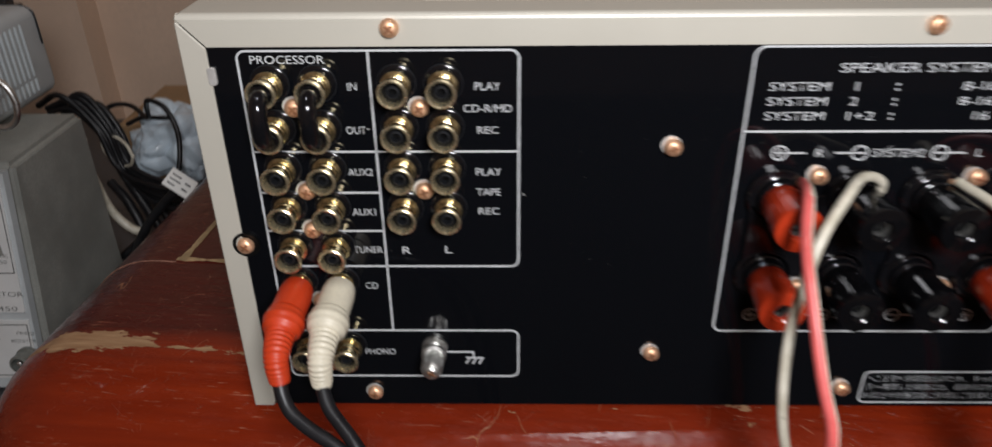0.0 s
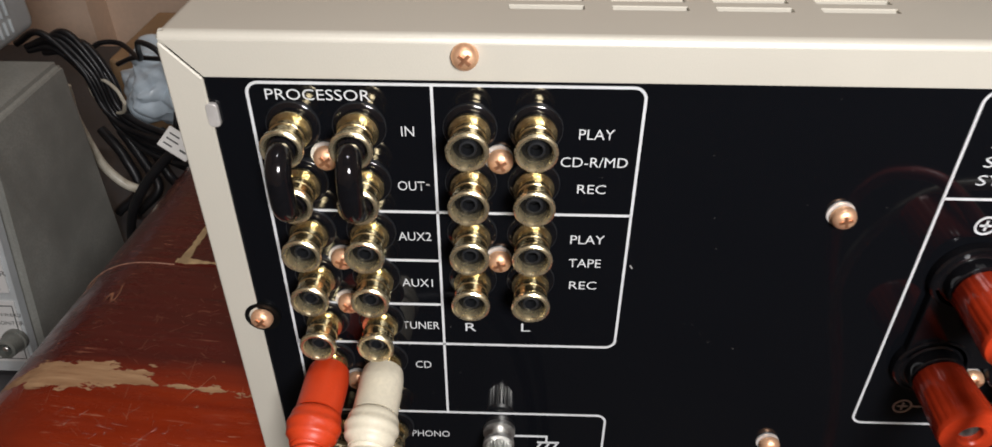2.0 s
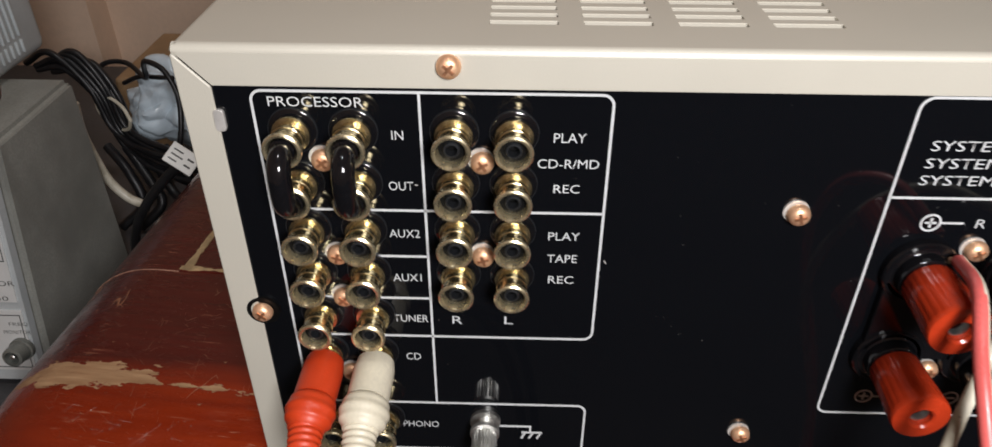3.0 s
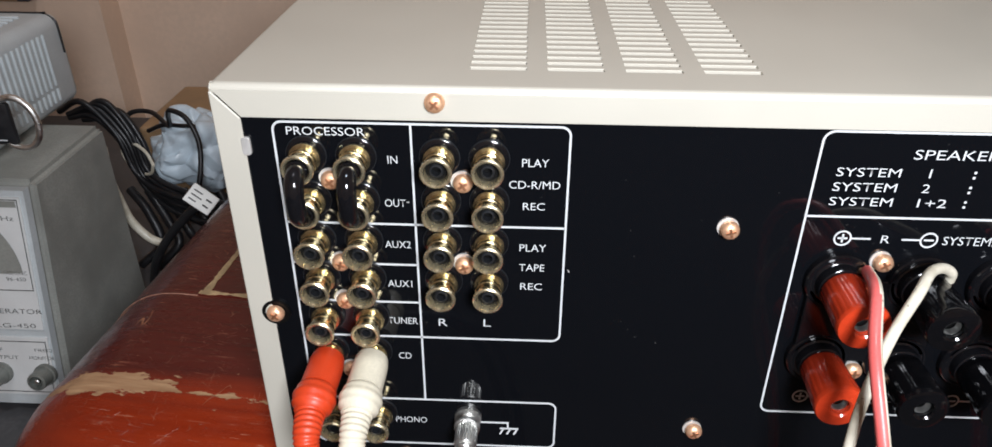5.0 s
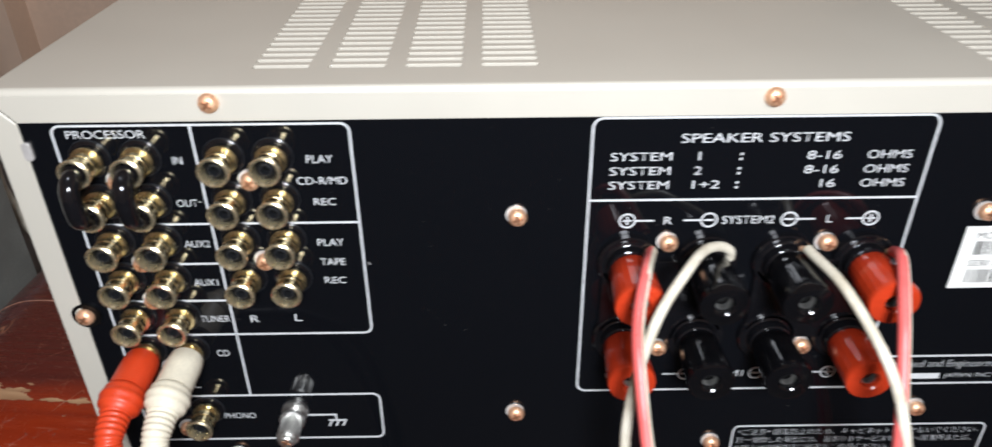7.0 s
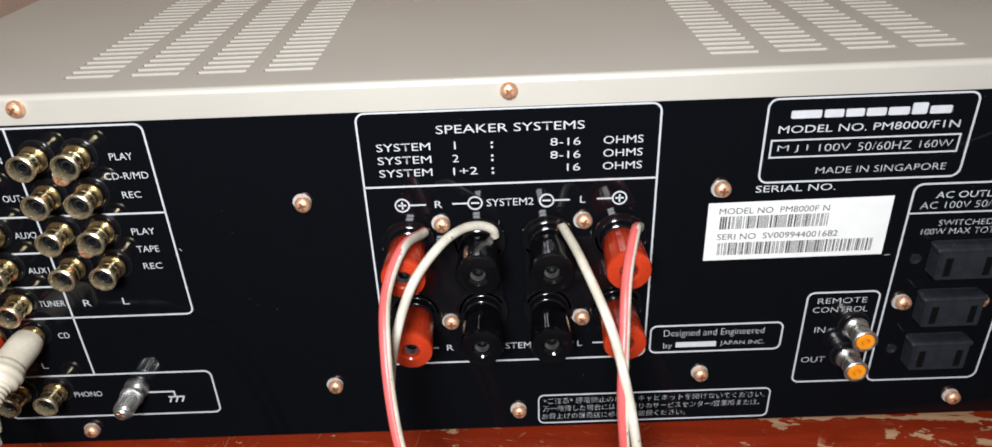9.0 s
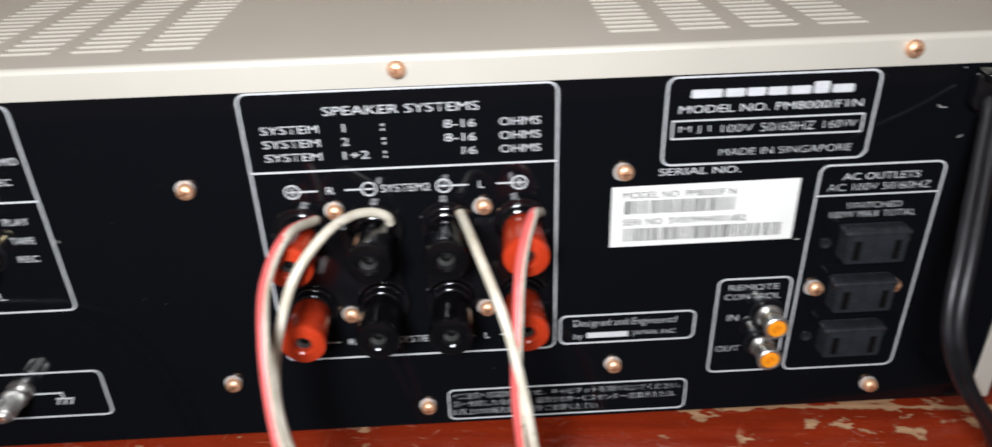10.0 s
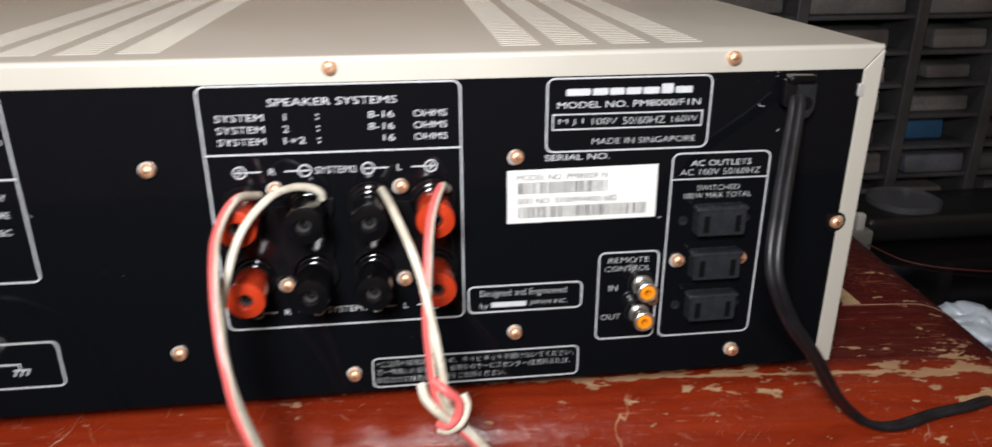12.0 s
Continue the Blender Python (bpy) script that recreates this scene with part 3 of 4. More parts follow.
panel = part("connector_panel", box(0.002, W - 0.002, 0.0008, 0.002, Z0, Z1 - 0.003), ENAMEL, amp, "glossy black printed connector panel")
part("base_plate", box(0.002, W - 0.002, 0.002, D - 0.002, Z0, Z0 + 0.0015), BARE, amp)
part("front_fascia", box(-0.006, W + 0.006, D, D + 0.02, Z0 - 0.003, Z1 + 0.001, 0.003), CHAMPAGNE, amp, smooth=True)
# near-black block added inside, so no light shows through the vent slots
part("inner_dark_block", box(0.02, W - 0.02, 0.03, D - 0.02, Z0 + 0.002, Z1 - 0.035), HOLE, amp)
foot = mesh_from(lathe([(0.0, 0), (0.02, 0), (0.022, 0.002), (0.021, 0.0105), (0.0, 0.0105)]), MATT_BLACK, True)
for x in (0.07, W - 0.07):
    for y in (0.07, D - 0.07):
        part("foot", foot, MATT_BLACK, amp, "black round rubber foot", (x, y, T_TOP + 0.0), (90, 0, 0))

# printed lines and lettering on the panel
PY0, PY1 = 0.0008, 0.00062


def printed(bm, label=""):
    return part("printed_line", bm, INK, amp, label)


def letters(text, x0, x1, z0, z1, name="lettering", material=INK, y=PY1, parent=None, bold=-0.018):
    bm = writing(text, x0 * MM, x1 * MM, z0 * MM, z1 * MM, bold)
    for v in bm.verts:
        v.co.y = y
    return part(name, bm, material, parent or amp)


def line(*points, w=0.62, closed=False):
    return printed(stroke([(x * MM, z * MM) for x, z in points], w * MM, PY0, PY1, closed))


def frame_box(x0, x1, z0, z1, r=2.6, w=0.62):
    return printed(stroke([(x * MM, z * MM) for x, z in rounded(x0, x1, z0, z1, r)], w * MM, PY0, PY1, True))


# input block
line(*[p for p in rounded(16.2, 99.7, 76.2, 150.9, 2.6, 6, (0, 1, 1, 1))], closed=True)
line((16.3, 76.2), (16.3, 49.2))
line((55.1, 150.6), (55.1, 49.4))
line((16.3, 118.6), (99.6, 118.6)), line((16.3, 104.2), (55, 104.2)), line((16.3, 90.0), (55, 90.0))
frame_box(16.3, 99.8, 28.2, 49.1, 2.6)
for text, x0, x1, z0, z1 in (
    ("PROCESSOR", 20.0, 42.2, 147.0, 149.5), ("IN", 48.1, 50.9, 138.7, 141.1), ("OUT", 46.4, 52.5, 124.6, 127.1),
    ("AUX2", 45.5, 53.3, 110.3, 112.8), ("AUX1", 45.4, 53.0, 95.9, 98.4), ("TUNER", 44.5, 54.1, 81.5, 84.0),
    ("CD", 47.1, 51.3, 67.0, 69.6), ("PHONO", 44.4, 55.3, 38.3, 40.9), ("PLAY", 86.4, 94.0, 138.6, 141.1),
    ("CD-R/MD", 82.8, 97.5, 131.6, 134.1), ("REC", 86.9, 93.3, 124.6, 127.0), ("PLAY", 86.2, 94.2, 110.3, 112.8),
    ("TAPE", 86.2, 93.9, 103.2, 105.7), ("REC", 86.7, 93.4, 96.2, 98.7), ("R", 60.8, 63.6, 81.1, 83.9), ("L", 75.2, 77.6, 81.4, 84.2),
    ("R", 22.4, 25.0, 53.0, 55.6), ("L", 36.5, 38.7, 53.0, 55.6),
):
    letters(text, x0, x1, z0, z1, bold=-0.004)
# earth sign
line((73.5, 39.4), (83.5, 39.4), (83.5, 36.8)), line((80.8, 36.7), (87.2, 36.7))
for x in (81.4, 83.8, 86.2):
    line((x + 0.6, 36.6), (x - 0.6, 34.0))
# speaker block
frame_box(168.5, 266.8, 49.2, 151.5, 3.0)
line((168.6, 125.0), (266.7, 125.0))
letters("SPEAKER SYSTEMS", 194.0, 242.2, 143.6, 146.5, bold=-0.004)
for row, (number, ohm) in enumerate((("1", "8-16"), ("2", "8-16"), ("1+2", "16"))):
    z = 138.0 - 4.65 * row
    letters("SYSTEM", 174.1, 191.8, z, z + 2.7, bold=-0.004)
    letters(number, 199.6 if number == "1" else 198.8, {"1": 200.1, "2": 200.9, "1+2": 206.8}[number], z, z + 2.7, bold=-0.004)
    for dz in (0.3, 1.9):
        line((211.6, z + dz), (212.3, z + dz), w=0.7)
    letters(ohm, 231.1 if ohm == "8-16" else 236.6, 241.0, z, z + 2.7, bold=-0.004)
    letters("OHMS", 248.5, 261.5, z, z + 2.7, bold=-0.004)


def polarity(x, z, plus):
    ring = [(x + 2.35 * math.cos(2 * math.pi * k / 24), z + 2.35 * math.sin(2 * math.pi * k / 24)) for k in range(24)]
    line(*ring, w=0.5, closed=True), line((x - 1.4, z), (x + 1.4, z), w=0.55)
    if plus:
        line((x, z - 1.4), (x, z + 1.4), w=0.55)


for z, text in ((117.8, "SYSTEM2"), (56.3, "SYSTEM1")):
    polarity(180.6, z, True), polarity(205.4, z, False), polarity(229.8, z, False), polarity(254.6, z, True)
    line((183.2, z), (188.7, z), w=0.5), line((197.6, z), (202.8, z), w=0.5), line((232.4, z), (237.7, z), w=0.5), line((246.9, z), (252.0, z), w=0.5)
    letters("R", 191.7, 194.2, z - 1.3, z + 1.3, bold=-0.004), letters("L", 241.2, 243.0, z - 1.3, z + 1.3, bold=-0.004)
    letters(text, 209.4, 225.3, z - 1.4, z + 1.4, bold=-0.004)
# model block
frame_box(301.1, 368.3, 121.5, 151.2, 3.0)
logo = [(308.7, 318.5, 144.3, 147.0), (319.4, 325.6, 144.3, 147.0), (326.3, 332.2, 144.3, 147.0), (332.9, 339.2, 144.3, 147.0), (339.9, 346.6, 144.3, 147.0), (347.4, 352.3, 144.3, 148.2), (353.2, 360.2, 144.3, 147.0)]
for x0, x1, z0, z1 in logo:
    part("maker_mark", plate([(x * MM, z * MM) for x, z in rounded(x0, x1, z0, z1, 0.5, 3)], PY0, PY1), INK, amp)
letters("MODEL NO. PM8000/F1N", 305.3, 364.0, 139.3, 141.9, bold=-0.004)
line((303.6, 130.7), (365.2, 130.7), (365.2, 136.8), (303.6, 136.8), closed=True, w=0.5)
letters("M J I", 305.9, 315.8, 132.3, 135.0), letters("100V", 319.6, 329.7, 132.4, 135.0), letters("50/60HZ", 332.3, 349.8, 132.2, 135.1), letters("160W", 352.6, 363.3, 132.4, 135.0)
letters("MADE IN SINGAPORE", 319.9, 363.2, 124.2, 126.6)
letters("SERIAL NO.", 300.6, 327.6, 117.9, 120.4, bold=-0.004)
# mains outlet block
frame_box(354.7, 397.0, 32.9, 118.8, 3.0)
line((354.8, 107.5), (396.9, 107.5), w=0.5)
letters("AC OUTLETS", 362.7, 388.9, 113.2, 115.7, bold=-0.004), letters("AC 100V 50/60HZ", 358.2, 393.3, 109.2, 111.8)
letters("SWITCHED", 366.2, 385.1, 102.3, 104.5), letters("100W MAX TOTAL", 360.9, 390.6, 98.8, 101.2)
# remote block
frame_box(325.6, 352.0, 33.4, 75.5, 2.6)
letters("REMOTE", 329.6, 347.7, 70.6, 73.0), letters("CONTROL", 328.4, 348.6, 66.6, 69.0), letters("IN", 330.5, 334.4, 57.2, 59.9), letters("OUT", 327.7, 336.6, 43.1, 45.7)
# maker's block: the firm's name stays a plain bar
frame_box(268.8, 318.3, 50.4, 62.8, 2.4)
letters("Designed and Engineered", 273.8, 311.5, 57.0, 60.9), letters("by", 273.9, 277.2, 51.6, 54.9)
part("maker_mark", plate([(x * MM, z * MM) for x, z in ((278.6, 52.6), (293.9, 52.6), (293.9, 54.9), (278.6, 54.9))], PY0, PY1), INK, amp)
letters("JAPAN INC.", 295.4, 312.2, 52.5, 55.0)
# warning block
frame_box(226.3, 317.9, 16.3, 30.8, 2.4, 0.55)
letters("*ご注意* 感電防止のため、キャビネットを開けないでください。", 228.2, 315.9, 26.3, 29.3)
letters("万一故障した場合には、最寄りのサービスセンター/営業所または、", 228.0, 314.3, 22.3, 25.3)
letters("お買上げの販売店に修理をご依頼ください。", 227.6, 285.0, 18.3, 21.3)

# small scuffs in the enamel
for pts in (((388.7, 138.8), (389.6, 137.8), (391.7, 137.7)), ((398.1, 127.0), (399.5, 127.9)), ((350, 90.9), (351.8, 91.1)), ((52.8, 126.2), (53.6, 126.1)), ((101.0, 104.0), (101.6, 103.0))):
    part("scuff", stroke([(x * MM, z * MM) for x, z in pts], 0.3 * MM, PY0, 0.0007), BARE, amp)

# paper label with bar codes
sticker = part("paper_label", plate([(x * MM, z * MM) for x, z in ((285.4, 91.3), (348.7, 91.5), (348.5, 114.8), (285.3, 114.3))], PY0, 0.0006), PAPER, amp, "white paper label with two bar codes")
for text, x0, x1, z0, z1 in (("MODEL NO  PM8000F N", 289.2, 327.0, 109.9, 112.3), ("SERI NO  SV009944001682", 289.4, 331.5, 99.7, 102.1)):
    letters(text, x0, x1, z0, z1, "print", PRINT, 0.00052, sticker, 0.0)
rng = random.Random(5)
for x0, x1, z0, z1 in ((289.8, 326.9, 104.0, 109.0), (290.0, 344.7, 93.4, 98.4)):
    bm, x = bmesh.new(), x0
    while x < x1:
        w = rng.choice((0.26, 0.26, 0.6))
        box(x * MM, (x + w) * MM, 0.00052, 0.0006, z0 * MM, z1 * MM, bm=bm)
        x += w + rng.choice((0.28, 0.28, 0.62))
    part("bar_code", bm, PRINT, sticker)

# screws
head_mesh = mesh_from(lathe([(0.0016, 0.0022), (0.0016, 0.0004), (0.00285, 0.0003), (0.00285, -0.0003), (0.0026, -0.0012), (0.0019, -0.00185), (0.0009, -0.0021), (0.0, -0.0021)], 20), COPPER, True)
washer_mesh = mesh_from(lathe([(0.0032, 0.0008), (0.0032, 0.0003), (0.0010, 0.0003), (0.0010, 0.0008)], 20), WASHER, True)
# a near-black ring paints the shade round the side screws
ring_mesh = mesh_from(lathe([(0.0046, 0.0008), (0.0046, -0.0002), (0.0036, -0.0002), (0.0024, 0.0004)], 24), HOLE, True)


# the cross stands proud in darker copper; its recess shade is in the colour
def cross_bars():
    bm = box(-0.0015, 0.0015, -0.00222, -0.0012, -0.00036, 0.00036)
    return box(-0.00036, 0.00036, -0.00224, -0.0012, -0.0015, 0.0015, bm=bm)


cross_mesh = mesh_from(cross_bars(), COPPER_SHADE)
rng = random.Random(11)


def screw(x, z, under="washer"):
    y = -0.0005
    s = part("screw", head_mesh, COPPER, amp, "", (x * MM, y, z * MM), (0, rng.uniform(0, 90), 0))
    part("cross_shade", cross_mesh, COPPER_SHADE, s, "", (x * MM, y, z * MM))
    if under == "washer":
        part("washer", washer_mesh, WASHER, s, "", ((x - 0.4) * MM, 0, (z - 0.3) * MM))
    if under == "notch_shade":
        part("notch_shade", ring_mesh, HOLE, s, "", (x * MM, 0, z * MM))


for x in (62.3, 218.0, 375.8):
    screw(x, 157.8, "flush")
screw(8.6, 85.1, "notch_shade"), screw(431.0, 85.2, "notch_shade")
for x, z in ((31.4, 133.6), (31.8, 105.4), (31.8, 91.1), (69.6, 133.5), (69.6, 105.5), (31.2, 63.0), (31.2, 35.0), (46.6, 21.4), (147.3, 120.3), (147.4, 40.0), (289.0, 120.3), (289.1, 39.8), (218.5, 24.0), (390.4, 23.7), (193.7, 110.4), (242.6, 110.0), (194.4, 69.0), (242.6, 69.0), (360.5, 70.7), (388.7, 70.6), (350.0, 52.8)):
    screw(x, z)

# phono jacks
barrel = [(0.0034, 0.0004), (0.0034, -0.0010), (0.0045, -0.0012), (0.0046, -0.0016), (0.0045, -0.0020), (0.0036, -0.0022), (0.0037, -0.0032), (0.0038, -0.0040), (0.0038, -0.0081), (0.0043, -0.0085), (0.00455, -0.0093), (0.0045, -0.0099), (0.0041, -0.0102), (0.0036, -0.0101), (0.0033, -0.0095), (0.0032, -0.0062)]
jack_mesh = mesh_from(lathe(barrel[:9], 28), GOLD, True)
rim_mesh = mesh_from(lathe(barrel[8:], 28), GOLD_RIM, True)
nickel_jack = mesh_from(lathe(barrel, 28), NICKEL, True)
flange_mesh = mesh_from(lathe([(0.0058, 0.0008), (0.0058, 0.0003), (0.0054, 0.0000), (0.0040, -0.0001)], 28), BLACK_PLASTIC, True)
liner_mesh = mesh_from(lathe([(0.0033, -0.0068), (0.0031, -0.0074), (0.0017, -0.0074), (0.0016, -0.005), (0.0, -0.005)], 24), HOLE, True)
liner_orange = mesh_from(lathe([(0.0033, -0.0096), (0.0031, -0.0103), (0.0016, -0.0103), (0.0016, -0.003), (0.0, -0.003)], 24), ORANGE, True)
trim_mesh = mesh_from(lathe([(0.0057, 0.0004), (0.00572, 0.0001), (0.00585, 0.0001), (0.0059, 0.0008)], 32), MATT_BLACK, True)
collar_mesh = mesh_from(lathe([(0.0038, -0.0051), (0.0040, -0.0052), (0.0040, -0.0055), (0.0038, -0.0056)], 28), GOLD, True)
contact_mesh = mesh_from(lathe([(0.00195, -0.0060), (0.00195, -0.0082), (0.0018, -0.0084), (0.0014, -0.0084), (0.0013, -0.0060)], 20), MATT_BLACK, True)


def jack(x, z, shell=jack_mesh, liner=liner_mesh, label="tarnished gold phono jack"):
    place = (x * MM, 0, z * MM)
    j = part("phono_jack", shell, GOLD, amp, label, place)
    part("insulating_flange", flange_mesh, BLACK_PLASTIC, j, "", place)
    part("collar", collar_mesh, GOLD, j, "", place)
    part("liner", liner, HOLE, j, "", place)
    if liner == liner_mesh:
        part("contact", contact_mesh, MATT_BLACK, j, "", place)
    part("trim_ring", trim_mesh, MATT_BLACK, j, "", place)
    if shell == jack_mesh:
        part("rim", rim_mesh, GOLD_RIM, j, "worn gilt rim", place)


for z in (140.9, 126.8, 113.0, 99.3, 84.4, 70.2, 42.8):
    jack(24.9, z), jack(39.2, z)
for z in (141.0, 127.1, 113.1, 99.0):
    jack(63.0, z), jack(77.1, z)
jack(344.7, 60.6, nickel_jack, liner_orange, "nickel phono jack with orange insulator")
jack(344.2, 46.6, nickel_jack, liner_orange, "nickel phono jack with orange insulator")

# earth terminal
gt = part("earth_terminal", lathe([(0.0046, 0.0008), (0.0046, -0.0006), (0.0026, -0.0008), (0.0026, -0.0034), (0.0032, -0.0036), (0.0044, -0.0038), (0.0044, -0.0050), (0.0034, -0.0054)], 36), NICKEL, amp, "knurled nickel earth terminal", (0.0697, 0, 0.0420), smooth=True)
part("knurled_nut", lathe([(0.0032, -0.0052), (0.0038, -0.0057, 1), (0.0038, -0.0124, 1), (0.0034, -0.0131), (0.0024, -0.0133), (0.0024, -0.0146), (0.0019, -0.0150), (0.0, -0.0150)], 72, 0.0005, 24), NICKEL, gt, "", (0.0697, 0, 0.0420), smooth=True)
part("cross_shade", cross_mesh, COPPER_SHADE, gt, "", (0.0697, -0.0129, 0.0420), (0, 30, 0))

# loudspeaker terminals
for x0, x1 in ((181.8, 206.0), (230.0, 254.8)):
    m = (x0 + x1) / 2
    outline = [(x0 - 8, 77), (m - 8, 77), (m - 5, 73.6), (m + 5, 73.6), (m + 8, 77), (x1 + 8, 77), (x1 + 8, 100.6), (m + 8, 100.6), (m + 5, 104.2), (m - 5, 104.2), (m - 8, 100.6), (x0 - 8, 100.6)]
    bm = plate([(x * MM, q * MM) for x, q in outline], 0.0008, -0.0016)
    part("terminal_plate", bevelled(bm, 0.0003), BLACK_PLASTIC, amp, "glossy black moulded terminal plate")
base_prof = [(0.0096, 0.0006), (0.0096, -0.0014), (0.0092, -0.0019), (0.0085, -0.0019), (0.0084, -0.0016), (0.0076, -0.0016), (0.0070, -0.0020), (0.0068, -0.0050), (0.0062, -0.0054), (0.0045, -0.0055), (0.0045, -0.0070)]
base_mesh = mesh_from(lathe(base_prof, 40), BLACK_PLASTIC, True)
knob_prof = [(0.0050, -0.0056), (0.0062, -0.0057), (0.0066, -0.0062, 1), (0.0069, -0.0140, 1), (0.0073, -0.0200, 1), (0.0074, -0.0216, 1), (0.0074, -0.0224), (0.0071, -0.0233), (0.0062, -0.0236), (0.0034, -0.0238), (0.0028, -0.0233), (0.0027, -0.0110), (0.0, -0.0110)]
knob_red = mesh_from(lathe(knob_prof, 144, 0.00012, 24), RED_PLASTIC, True)
knob_black = mesh_from(lathe(knob_prof, 144, 0.00006, 24), KNOB_BLACK, True)
socket_mesh = mesh_from(lathe([(0.00272, -0.0200), (0.0026, -0.0218), (0.0022, -0.0220), (0.0020, -0.0200)], 20), NICKEL, True)
# a near-black disc paints the shade down the post's hole
bore_mesh = mesh_from(lathe([(0.0027, -0.0190), (0.0, -0.0190)], 20), HOLE)
for row in (103.5, 74.2):
    for x, red in ((181.8, True), (206.0, False), (230.0, False), (254.8, True)):
        place = (x * MM, 0, row * MM)
        p = part("binding_post", base_mesh, BLACK_PLASTIC, amp, "red-capped binding post" if red else "black binding post", place)
        part("knob", knob_red if red else knob_black, RED_PLASTIC, p, "fluted red plastic cap" if red else "fluted black plastic cap", place)
        part("socket", socket_mesh, NICKEL, p, "", place)
        part("bore_shade", bore_mesh, HOLE, p, "", place)

# mains outlets


def outlet_mesh():
    bm = box(-0.0107, 0.0107, -0.0062, 0.0008, -0.0064, 0.0064)
    for v in bm.verts:
        if v.co.y < 0:
            v.co.x *= 0.97
            v.co.z -= 0.0012 if v.co.z > 0 else 0.0
    bmesh.ops.bevel(bm, geom=list(bm.edges), offset=0.0005, segments=2, affect="EDGES")
    return mesh_from(bm, OUTLET_BLACK, True)


outlet_body = outlet_mesh()
lip_mesh = mesh_from(box(-0.0114, 0.0114, -0.0060, 0.0004, 0.0044, 0.0062, 0.0006, 3), OUTLET_BLACK, True)
# near-black bars, just proud, paint the shade inside the outlet's slots
blade_mesh = mesh_from(box(-0.0012, 0.0012, -0.00635, -0.0040, -0.0040, 0.0034), HOLE)
rivet_mesh = mesh_from(lathe([(0.0020, 0.0008), (0.0020, 0.0003), (0.0014, 0.0003), (0.0012, 0.0007), (0, 0.0007)], 16), MATT_BLACK, True)
for z in (90.2, 69.6, 49.4):
    place = (376.2 * MM, 0, z * MM)
    o = part("mains_outlet", outlet_body, OUTLET_BLACK, amp, "black two-slot mains outlet", place)
    part("lip", lip_mesh, OUTLET_BLACK, o, "", place)
    for dx in (-0.0069, 0.0069):
        part("slot_shade", blade_mesh, HOLE, o, "", (place[0] + dx, 0, place[2] - 0.0006))
for x, z in ((361.4, 88.9), (389.2, 89.1), (361.4, 48.5), (389.1, 48.3)):
    part("plugged_hole", rivet_mesh, MATT_BLACK, amp, "", (x * MM, 0, z * MM))
for x in (6.9, 430.9):
    part("metal_tab", bevelled(plate([(v * MM, q * MM) for v, q in rounded(x, x + 2.6, 140.6, 146.2, 0.9, 3)], 0.0008, -0.0004), 0.0002), BARE, amp)

# mains cord
CORD = [(401.5, 2, 144), (400, -6, 142), (394, -17, 130), (382.5, -37, 109), (377.5, -48, 88), (385.5, -50, 68), (402.5, -44, 46), (419.5, -35, 22), (434, -27, 6), (444, -29, -1), (457, -30, -2.5), (477, -26.5, -0.5), (494, -25, 0.8), (509, -20, -0.5), (530, -12, -7), (552, -4, -24), (580, 0, -70), (600, 4, -200)]
cord = part("mains_cord", tube(mm(CORD), 0.0018, 14, 8), CABLE_BLACK, amp, "black twin mains cord", smooth=True)
part("second_core", tube(mm([(x + 2.6, y - 1.3, z - 0.5) for x, y, z in CORD]), 0.0018, 14, 8), CABLE_BLACK, cord, "", smooth=True)
part("strain_relief", box(0.3965, 0.4050, -0.0062, 0.001, 0.1380, 0.1505, 0.0022, 3), BLACK_PLASTIC, cord, "black moulded cord grip", smooth=True)
lug = part("grip_lug", bevelled(plate([(x * MM, z * MM) for x, z in rounded(400.8, 409.0, 133.5, 150.6, 3.9)], 0.0008, -0.0068), 0.0007), MATT_BLACK, cord, "black grip lug with an eye", smooth=True)
part("eye", lathe([(0.0026, -0.0066), (0.0025, -0.0073), (0.0018, -0.0073), (0.0016, -0.0064)], 20), BLACK_PLASTIC, lug, "", (0.4052, 0, 0.1402), smooth=True)
part("bore_shade", lathe([(0.0018, -0.0068), (0.0016, -0.0071), (0.0, -0.0071)], 20), HOLE, lug, "", (0.4052, 0, 0.1402))
part("grip_cap", box(0.3970, 0.4085, -0.0078, -0.0004, 0.1478, 0.1515, 0.0012, 3), KNOB_BLACK, lug, "glossy cap edge", smooth=True)


# ---- jumper links in the processor jacks ----
def jumper(x):
    j = thing("jumper_link", (x * MM, -0.0094, 0.1268), "glossy black bent link plugged between two jacks", "jumper plug", "processor jumper links")
    pts = mm([(x, -7, 140.9), (x, -11.2, 140.6), (x, -13.8, 138.4), (x, -14.4, 133.9), (x, -13.8, 129.4), (x, -11.2, 127.1), (x, -7, 126.8)])
    bm = tube(pts, 0.0027, 20, 6)
    part("link", bm, BLACK_PLASTIC, j, "", (0, 0, 0), smooth=True)
    for z in (140.9, 126.8):
        part("plug_collar", lathe([(0.0030, -0.0078), (0.0030, -0.0102), (0.0026, -0.0106)], 24), BLACK_PLASTIC, j, "", (x * MM, 0, z * MM), smooth=True)
    return j


jumper(24.9), jumper(39.2)


